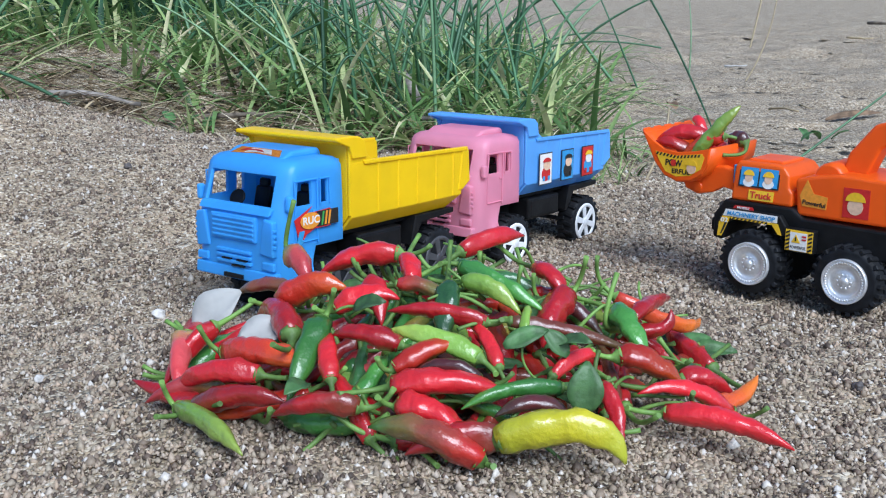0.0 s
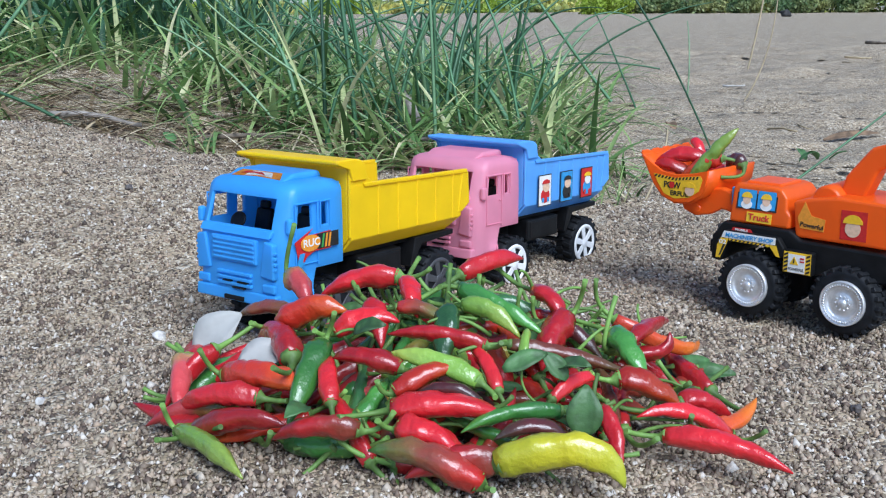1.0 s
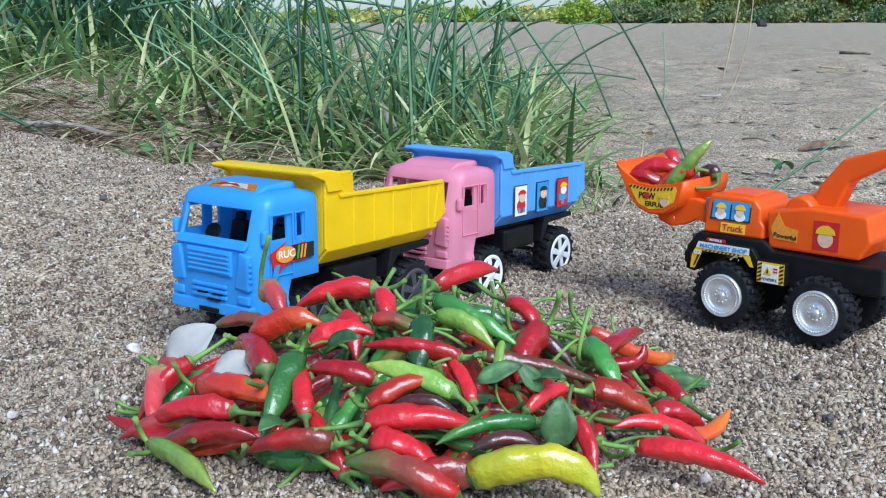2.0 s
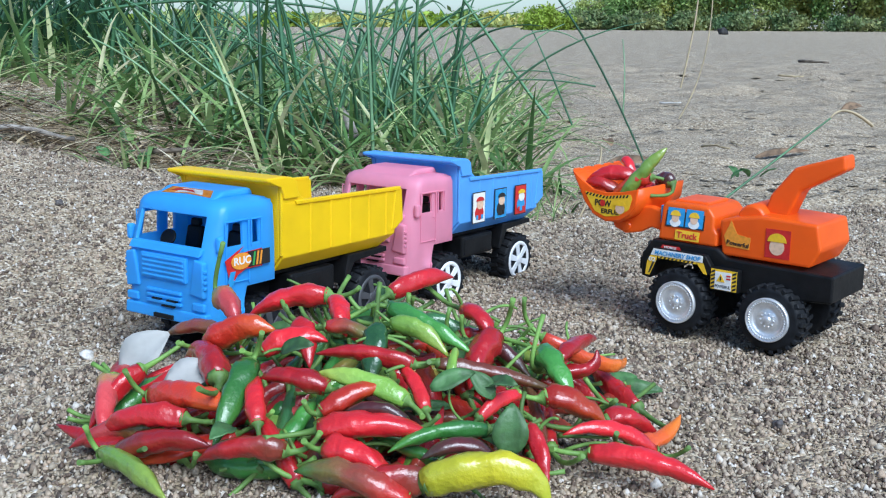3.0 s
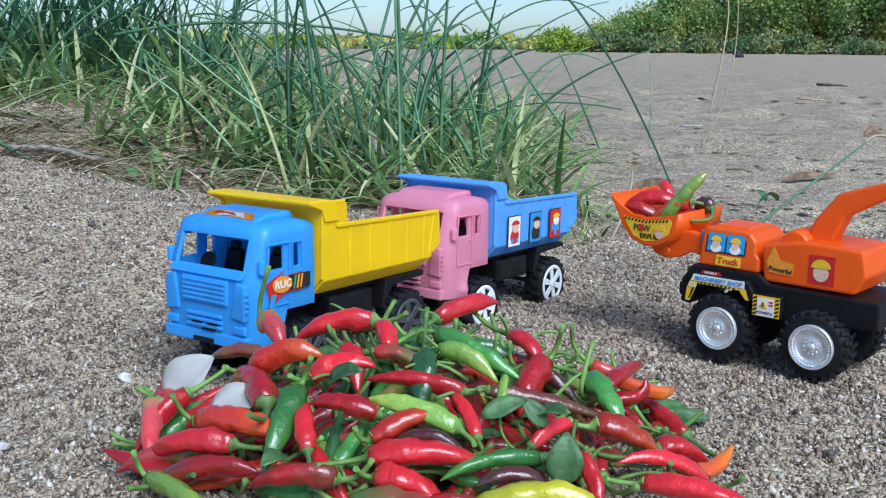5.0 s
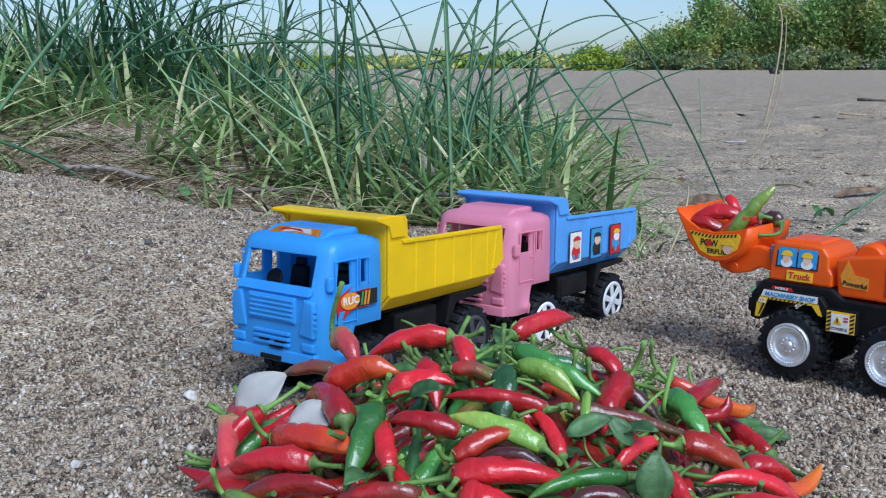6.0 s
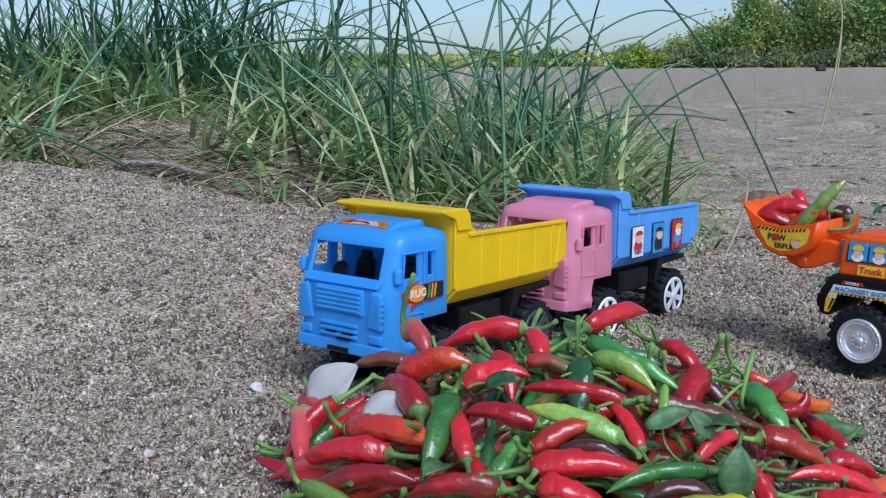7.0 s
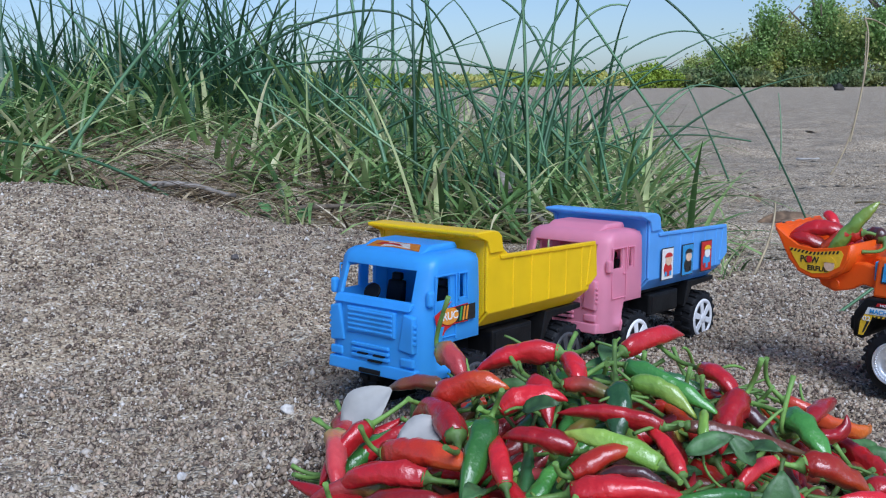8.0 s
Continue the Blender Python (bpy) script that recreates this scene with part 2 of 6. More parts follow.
def part(name, bm, mat, parent=None, label="", smooth=False):
    """One mesh object from a bmesh, under a thing or a part."""
    me = bpy.data.meshes.new(name)
    bm.to_mesh(me)
    bm.free()
    if mat:
        me.materials.append(mat)
    if smooth:
        me.shade_smooth()
    ob = new(name, me)
    ob.parent = parent
    if label:
        ob["label"] = label
    return ob


def box(bm, x0, x1, y0, y1, z0, z1, bevel=0.0, segments=2):
    made = bmesh.ops.create_cube(bm, size=1.0)["verts"]
    for v in made:
        v.co = Vector((x0 + (v.co.x + 0.5) * (x1 - x0), y0 + (v.co.y + 0.5) * (y1 - y0), z0 + (v.co.z + 0.5) * (z1 - z0)))
    if bevel:
        edges = list({e for v in made for e in v.link_edges})
        bmesh.ops.bevel(bm, geom=edges, offset=bevel, segments=segments, affect="EDGES", profile=0.5)
    return bm


def prism(bm, outline, a, b, axis="y", bevel=0.0, segments=2):
    """A solid from an outline in two axes, drawn out from a to b along the third."""
    def at(p, q, w):
        return {"y": (p, w, q), "x": (w, p, q), "z": (p, q, w)}[axis]
    lower = [bm.verts.new(at(p, q, a)) for p, q in outline]
    upper = [bm.verts.new(at(p, q, b)) for p, q in outline]
    faces = [bm.faces.new(lower[::-1]), bm.faces.new(upper)]
    for i in range(len(outline)):
        j = (i + 1) % len(outline)
        faces.append(bm.faces.new((lower[i], lower[j], upper[j], upper[i])))
    bmesh.ops.recalc_face_normals(bm, faces=faces)
    if bevel:
        edges = list({e for f in faces for e in f.edges})
        bmesh.ops.bevel(bm, geom=edges, offset=bevel, segments=segments, affect="EDGES", profile=0.5)
    return bm


def tube(bm, points, radii, sides=10, uv=None, caps=True):
    """Rings along a line of points."""
    rings, n = [], len(points)
    side = None
    for i, p in enumerate(points):
        way = (points[min(i + 1, n - 1)] - points[max(i - 1, 0)]).normalized()
        if side is None:
            side = way.orthogonal().normalized()
        side = (side - way * side.dot(way)).normalized()
        other = way.cross(side)
        r = radii[i]
        rings.append([bm.verts.new(p + (side * math.cos(a) + other * math.sin(a)) * r)
                      for a in (2 * math.pi * k / sides for k in range(sides))])
    for i in range(n - 1):
        for k in range(sides):
            j = (k + 1) % sides
            f = bm.faces.new((rings[i][k], rings[i][j], rings[i + 1][j], rings[i + 1][k]))
            f.smooth = True
            if uv:
                for loop, at in zip(f.loops, (i, i, i + 1, i + 1)):
                    loop[uv].uv = (at / (n - 1), k / sides)
    if caps:
        bm.faces.new(rings[0][::-1])
        f = bm.faces.new(rings[-1])
        if uv:
            for loop in f.loops:
                loop[uv].uv = (1, 0)
    return rings


def lathe(bm, profile, sides=32, axis="y", centre=(0, 0, 0)):
    """A turned body: profile of (radius, along) about an axis."""
    c = Vector(centre)
    rings = []
    for r, w in profile:
        ring = []
        for k in range(sides):
            a = 2 * math.pi * k / sides
            p, q = r * math.cos(a), r * math.sin(a)
            ring.append(bm.verts.new(c + Vector({"y": (p, w, q), "z": (p, q, w), "x": (w, p, q)}[axis])))
        rings.append(ring)
    for i in range(len(rings) - 1):
        for k in range(sides):
            j = (k + 1) % sides
            f = bm.faces.new((rings[i][k], rings[i][j], rings[i + 1][j], rings[i + 1][k]))
            f.smooth = True
    bm.faces.new(rings[0][::-1])
    bm.faces.new(rings[-1])
    bmesh.ops.recalc_face_normals(bm, faces=bm.faces[:])
    return bm


def raw(name, verts, faces, mat, smooth=True):
    me = bpy.data.meshes.new(name)
    me.from_pydata(verts, [], faces)
    me.materials.append(mat)
    if smooth:
        me.shade_smooth()
    return new(name, me)


def thing(name, m, label, category, group=""):
    ob = new(name)
    ob.matrix_world = m
    return tagged(ob, label, category, group)


# ---- ground ----
def ramp01(v):
    v = np.clip(v, 0, 1)
    return v * v * (3 - 2 * v)


def ground_height(x, y):
    """Sand with a low ridge that climbs towards the grassy bank."""
    x, y = np.asarray(x, float), np.asarray(y, float)
    ridge = np.interp(x, [-1.6, -0.6, -0.5, -0.43, -0.315, -0.2, 0.0, 0.2, 0.4], [0.11, 0.133, 0.122, 0.102, 0.078, 0.058, 0.034, 0.012, 0.0])
    rise = ramp01((y - 0.12) / 0.6)
    back = np.interp(y, [0.70, 0.78, 0.90, 1.02, 1.25, 1.6, 2.6, 4.5, 7.0], [1.0, 0.90, 0.62, 0.66, 0.98, 1.1, 1.15, 0.8, 0.0])
    bank = ramp01((0.50 + 0.12 * (y - 0.9) - x) / 0.45) * 0.05 * ramp01((y - 0.75) / 0.5) * np.interp(y, [3, 6], [1, 0])
    soft = 0.004 * np.sin(x * 9 + 1.3 * np.sin(y * 7)) * np.sin(y * 8 + 0.5) + 0.0025 * np.sin(x * 23 + y * 11) * np.sin(y * 27 - x * 6)
    dip = -0.011 * np.exp(-((x - 0.17) ** 2 + (y - 0.36) ** 2) / 0.03)
    swell = 0.013 * np.exp(-(((x - 0.085) / 0.25) ** 2 + ((y + 0.08) / 0.21) ** 2) ** 2)
    lumps = 0.0016 * np.sin(x * 47 + 19 * y + 2 * np.sin(13 * y)) * np.sin(41 * y - 15 * x + 2 * np.sin(17 * x)) + 0.003 * np.sin(x * 19 - 8 * y + 1.5 * np.sin(9 * y)) * np.sin(17 * y + 7 * x) * ramp01((0.1 - x) / 0.2)
    far = 0.012 * np.sin(x * 2.1 + 1.7 * np.sin(y * 1.3)) * np.sin(y * 2.9 + x) * ramp01((y - 0.9) / 1.0)
    return ridge * rise * back + bank + soft + far + dip + swell + lumps


def spread(lo, hi, fine, step, grow, limit_lo, limit_hi):
    mid = list(np.arange(lo, hi + 1e-9, fine))
    s, v, up = step, mid[-1], []
    while v < limit_hi:
        v += s
        s *= grow
        up.append(v)
    s, v, down = step, mid[0], []
    while v > limit_lo:
        v -= s
        s *= grow
        down.append(v)
    return np.array(down[::-1] + mid + up)


def build_ground():
    xs = spread(-0.9, 1.6, 0.012, 0.013, 1.06, -400, 400)
    ys = spread(-0.5, 1.7, 0.012, 0.013, 1.025, -300, 700)
    gx, gy = np.meshgrid(xs, ys)
    gz = ground_height(gx, gy)
    rng = np.random.RandomState(3)
    near = np.clip(1.5 - np.hypot(gx, gy) / 2, 0, 1)
    gz = gz + rng.normal(0, 0.0011, gz.shape) * near
    # trampled hollows and clods across the open river bed
    for k in range(900):
        hx, hy = rng.uniform(-0.2, 3.2), 0.75 + 5.5 * rng.rand() ** 1.4
        s = rng.uniform(0.025, 0.075) * (1 + 0.25 * hy)
        ix, iy = np.searchsorted(xs, [hx - 3 * s, hx + 3 * s]), np.searchsorted(ys, [hy - 3 * s, hy + 3 * s])
        sub = np.s_[iy[0]:iy[1], ix[0]:ix[1]]
        gz[sub] += rng.uniform(-0.26, 0.20) * s * np.exp(-((gx[sub] - hx) ** 2 + ((gy[sub] - hy) * 1.3) ** 2) / s ** 2) * min(1, max(0, (hx + 0.25 - 0.3 + 0.5 * (hy - 0.8)) * 3))
    verts = np.stack([gx, gy, gz], -1).reshape(-1, 3)
    w = len(xs)
    i = np.arange(len(verts)).reshape(gz.shape)
    faces = np.stack([i[:-1, :-1], i[:-1, 1:], i[1:, 1:], i[1:, :-1]], -1).reshape(-1, 4)
    ob = raw("ground", verts.tolist(), faces.tolist(), SAND)
    return tagged(ob, "coarse grey-brown river sand with a low ridge", "ground", kind="structure")


def build_grains():
    """Loose coarse grains lying on the sand near the camera."""
    rng = np.random.RandomState(5)
    unit = np.array([(0, 0, 1), (1, 0, 0), (0, 1, 0), (-1, 0, 0), (0, -1, 0), (0, 0, -1)], float)
    tri = np.array([(0, 1, 2), (0, 2, 3), (0, 3, 4), (0, 4, 1), (5, 2, 1), (5, 3, 2), (5, 4, 3), (5, 1, 4)])
    count = 125000
    y = -0.32 + 1.15 * rng.rand(count) ** 1.15
    x = 0.08 + (rng.rand(count) * 2 - 1) * (0.30 + 0.55 * (y + 0.4))
    z = ground_height(x, y)
    size = (rng.gamma(4, 0.00025, count) + 0.0005) * np.where(rng.rand(count) < 0.006, 1.5, 1.0)
    stretch = 0.7 + 0.6 * rng.rand(count, 1, 3)
    jitter = 1 + 0.25 * rng.normal(size=(count, 6, 1))
    angle = rng.rand(count) * 6.28
    c, s = np.cos(angle)[:, None], np.sin(angle)[:, None]
    p = unit[None] * stretch * jitter * size[:, None, None]
    p = np.stack([p[..., 0] * c - p[..., 1] * s, p[..., 0] * s + p[..., 1] * c, p[..., 2]], -1)
    p += np.stack([x, y, z + size * 0.3], -1)[:, None]
    f = tri[None] + (np.arange(count) * 6)[:, None, None]
    ob = raw("sand_grains", p.reshape(-1, 3).tolist(), f.reshape(-1, 3).tolist(), GRAIN)
    return tagged(ob, "loose coarse sand grains of mixed colours", "sand", kind="stuff")


def build_clods():
    """Small clods and crusts on the trampled open sand further out."""
    rng = np.random.RandomState(8)
    unit = np.array([(0, 0, 1), (1, 0, 0), (0.3, 0.95, 0), (-0.8, 0.6, 0), (-0.8, -0.6, 0), (0.3, -0.95, 0)], float)
    tri = np.array([(0, 1, 2), (0, 2, 3), (0, 3, 4), (0, 4, 5), (0, 5, 1)])
    count = 5500
    y = 0.75 + 9.0 * rng.rand(count) ** 1.9
    x = 0.30 + 0.10 * y + (0.5 + 0.42 * y) * rng.rand(count)
    size = rng.gamma(2.0, 0.0022, count) * (0.6 + 0.35 * y) + 0.001
    p = unit[None] * (0.6 + 0.8 * rng.rand(count, 6, 1)) * size[:, None, None] * np.array([1, 1, 0.28])
    a = rng.rand(count) * 6.28
    c, s = np.cos(a)[:, None], np.sin(a)[:, None]
    p = np.stack([p[..., 0] * c - p[..., 1] * s, p[..., 0] * s + p[..., 1] * c, p[..., 2]], -1)
    p += np.stack([x, y, ground_height(x, y) - size * 0.1], -1)[:, None]
    f = tri[None] + (np.arange(count) * 6)[:, None, None]
    ob = raw("sand_clods", p.reshape(-1, 3).tolist(), f.reshape(-1, 3).tolist(), SAND)
    return tagged(ob, "small crusty clods on the open sand", "sand", kind="stuff")


build_ground()
build_clods()

# ---- lettering and flat stickers ----
def writing(name, text, size, m, mat, parent, fit=None, shear=0.0, squash=1.0):
    """Raised flat letters, left edge and baseline at the pose m."""
    cu = bpy.data.curves.new(name, "FONT")
    cu.body, cu.size, cu.extrude, cu.shear, cu.offset = text, size, 0.00015, shear, size * 0.02
    ob = bpy.data.objects.new(name, cu)
    scene.collection.objects.link(ob)
    bpy.context.view_layer.update()
    me = bpy.data.meshes.new_from_object(ob)
    bpy.data.objects.remove(ob)
    if fit:
        wide = max(v.co.x for v in me.vertices) - min(v.co.x for v in me.vertices)
        for v in me.vertices:
            v.co.x *= fit / wide
            v.co.y *= squash
    me.materials.clear()
    me.materials.append(mat)
    out = new(name, me)
    out.parent = parent
    out.matrix_local = m
    return out


def sticker(name, outline, lift, mat, parent, label=""):
    """A thin plate on a side face: outline in (x, z), at y = lift facing -y."""
    bm = prism(bmesh.new(), outline, lift - 0.0004, lift)
    return part(name, bm, mat, parent, label)


def oval(cx, cz, rx, rz, n=18, a0=0, a1=360):
    return [(cx + rx * math.cos(radians(a0 + (a1 - a0) * k / n)), cz + rz * math.sin(radians(a0 + (a1 - a0) * k / n))) for k in range(n if a1 - a0 == 360 else n + 1)]


def rect(x0, x1, z0, z1):
    return [(x0, z0), (x1, z0), (x1, z1), (x0, z1)]


def side_pose(x, y, z, tilt=0.0):
    """Letters that face -y, running along +x."""
    return pose(x, y, z, 90, 0, 0) @ pose(0, 0, 0, 0, 0, tilt)


PRINT_RED = material("print_red", (0.55, 0.02, 0.02), 0.35, 0.08, 300)
PRINT_YELLOW = material("print_yellow", (0.82, 0.50, 0.02), 0.35, 0.05, 300)
PRINT_BLACK = material("print_black", (0.02, 0.02, 0.02), 0.4, 0.2, 300)
PRINT_WHITE = material("print_white", (0.78, 0.77, 0.74), 0.35, 0.04, 300)
PRINT_BLUE = material("print_blue", (0.05, 0.30, 0.62), 0.35, 0.08, 300)
PRINT_SKIN = material("print_cream", (0.75, 0.50, 0.34), 0.4, 0.08, 300)
PRINT_GREEN = material("print_green", (0.06, 0.32, 0.07), 0.4, 0.08, 300)
PRINT_ORANGE = material("print_orange", (0.80, 0.30, 0.03), 0.35, 0.08, 300)


# ---- wheels ----
def tyre_mesh(r, width, lugs):
    bm = bmesh.new()
    h = width / 2
    lathe(bm, [(r * 0.60, -h), (r * 0.80, -h * 1.04), (r * 0.90, -h * 0.95), (r * 0.94, -h * 0.7), (r * 0.94, h * 0.7),
               (r * 0.90, h * 0.95), (r * 0.80, h * 1.04), (r * 0.60, h)], 36)
    for k in range(lugs):
        for side in (-1, 1):
            a = 2 * math.pi * (k + 0.25 * side) / lugs
            piece = bmesh.new()
            box(piece, r * 0.86, r * 1.0, 0.0, h * 1.0, -r * 0.07, r * 0.07, r * 0.02, 1)
            turn = Matrix.Rotation(-a, 4, "Y") @ Matrix.Diagonal((1, side, 1, 1)) @ pose(0, 0, 0, 12, 0, 0)
            piece.transform(turn)
            bmesh.ops.recalc_face_normals(piece, faces=piece.faces[:])
            tmp = bpy.data.meshes.new("lug")
            piece.to_mesh(tmp)
            piece.free()
            bm.from_mesh(tmp)
            bpy.data.meshes.remove(tmp)
    me = bpy.data.meshes.new("tyre")
    bm.to_mesh(me)
    bm.free()
    me.materials.append(RUBBER)
    return me


def spoked_rim_mesh(r, mat):
    bm = bmesh.new()
    lathe(bm, [(r * 0.80, 0.001), (r * 0.80, -0.0012), (r * 0.90, -0.002), (r, -0.0012), (r, 0.001)], 36)
    lathe(bm, [(0.0005, -0.0022), (r * 0.22, -0.0022), (r * 0.28, -0.0012), (r * 0.28, 0.001)], 20)
    for k in range(6):
        piece = prism(bmesh.new(), [(r * 0.2, -r * 0.13), (r * 0.85, -r * 0.17), (r * 0.85, r * 0.17), (r * 0.2, r * 0.13)], -0.0016, 0.001, "y", 0.0003, 1)
        piece.transform(Matrix.Rotation(2 * math.pi * k / 6 + 0.3, 4, "Y"))
        tmp = bpy.data.meshes.new("spoke")
        piece.to_mesh(tmp)
        piece.free()
        bm.from_mesh(tmp)
        bpy.data.meshes.remove(tmp)
    me = bpy.data.meshes.new("rim")
    bm.to_mesh(me)
    bm.free()
    me.materials.append(mat)
    return me


def backing_mesh(r):
    bm = lathe(bmesh.new(), [(0.0005, 0.002), (r, 0.002), (r, 0.004), (0.0005, 0.004)], 24)
    me = bpy.data.meshes.new("backing")
    bm.to_mesh(me)
    bm.free()
    me.materials.append(BLACK)
    return me


def chrome_rim_mesh(r):
    """Deep-dished rim with a beaded ring, a bolt circle and a hub boss."""
    bm = bmesh.new()
    lathe(bm, [(0.0003, -0.0015), (r * 0.13, -0.0015), (r * 0.17, -0.0002), (r * 0.20, 0.0004), (r * 0.40, 0.0002), (r * 0.44, 0.0010), (r * 0.62, 0.0014),
               (r * 0.68, 0.0003), (r * 0.74, -0.0008), (r * 0.92, -0.0012), (r * 0.95, -0.0022), (r, -0.0016), (r, 0.004)], 48)
    for count, ring, size, y in ((44, 0.83, 0.05, -0.0013), (10, 0.31, 0.055, 0.0002)):
        for k in range(count):
            a = 2 * math.pi * k / count
            bmesh.ops.create_icosphere(bm, subdivisions=1, radius=r * size, matrix=Matrix.Translation((r * ring * math.cos(a), y, r * ring * math.sin(a))))
    me = bpy.data.meshes.new("rim")
    bm.to_mesh(me)
    bm.free()
    me.materials.append(CHROME)
    return me


def add_wheel(parent, x, y, z, meshes, side):
    wheel = new("wheel")
    wheel.parent = parent
    wheel.matrix_local = pose(x, y, z) @ (Matrix.Identity(4) if side < 0 else pose(0, 0, 0, 0, 0, 180))
    for me, off in meshes:
        ob = new(me.name.split(".")[0], me)
        ob.parent = wheel
        ob.location = (0, off, 0)
    return wheel


# ---- toy dump truck ----
def cab_shell(parent, mat):
    """The moulded cab: a thin shell with open windscreen and side windows, wheel arches and a rounded roof."""
    side = [0.075, 0.066, 0.0565, 0.0470, 0.043, 0.040, 0.0365, 0.0165]
    cols = [(x, -0.05) for x in side]
    cols += [(0.014 - 0.014 * math.sin(a), -0.036 - 0.014 * math.cos(a)) for a in (0.0, 0.4, 0.8, 1.2)]
    front = [-0.0375, -0.031, -0.0245, -0.012, 0.0, 0.012, 0.0245, 0.031, 0.0375]
    cols += [(-0.0008 - 0.0015 * (1 - (y / 0.036) ** 2), y) for y in front]
    cols += [(x, -y) for x, y in reversed(cols[:12])]
    zs = [0.033, 0.042, 0.052, 0.0635, 0.073, 0.084, 0.094, 0.1015, 0.1085, 0.116, 0.1225, 0.1285, 0.133, 0.1375, 0.1405, 0.1420]
    inset = [0] * 13 + [0.0015, 0.005, 0.011]
    bm = bmesh.new()
    grid = []
    for z, inn in zip(zs, inset):
        row = []
        for x, y in cols:
            fore = min(max((0.032 - x) / 0.03, 0), 1)
            px = x + fore * max(z - 0.096, 0) * 0.30 - fore * 0.002 * math.sin(min(z, 0.1) * 31)
            py = y * (1 - 0.03 * max(z - 0.1, 0) / 0.04)
            if abs(x - 0.040) < 1e-6 and z < 0.0635:
                px -= (0.0635 - z) * 0.28
            if abs(x - 0.043) < 1e-6 and z < 0.0635:
                px -= (0.0635 - z) * 0.1
            mid = 0.04
            px += inn * (1 if px < mid else -1) * min(abs(px - mid) / 0.012, 1)
            py -= inn * (1 if py > 0 else -1) * min(abs(py) / 0.012, 1)
            row.append(bm.verts.new((px, py, z)))
        grid.append(row)
    n = len(cols)
    for i in range(len(zs) - 1):
        for k in range(n - 1):
            xa, xb = cols[k][0], cols[k + 1][0]
            ym = (cols[k][1] + cols[k + 1][1]) / 2
            xm, zm = (xa + xb) / 2, (zs[i] + zs[i + 1]) / 2
            flank = abs(ym) > 0.0499
            if flank and zm < 0.0635 and xm > 0.040:
                continue
            if flank and 0.1015 < zm < 0.1225 and (0.0165 < xm < 0.0365 or 0.0470 < xm < 0.0565):
                continue
            if xm < 0.004 and abs(ym) < 0.0376 and 0.1015 < zm < 0.1285:
                continue
            bm.faces.new((grid[i][k], grid[i][k + 1], grid[i + 1][k + 1], grid[i + 1][k]))
    bm.faces.new(grid[-1][::-1])
    bmesh.ops.recalc_face_normals(bm, faces=bm.faces[:])
    ob = part("cab", bm, mat, parent, smooth=True)
    s = ob.modifiers.new("wall", "SOLIDIFY")
    s.thickness, s.offset = 0.0028, -1
    bv = ob.modifiers.new("edge", "BEVEL")
    bv.width, bv.segments, bv.limit_method, bv.angle_limit = 0.0009, 2, "ANGLE", radians(40)
    return ob


STRETCH = 0.89


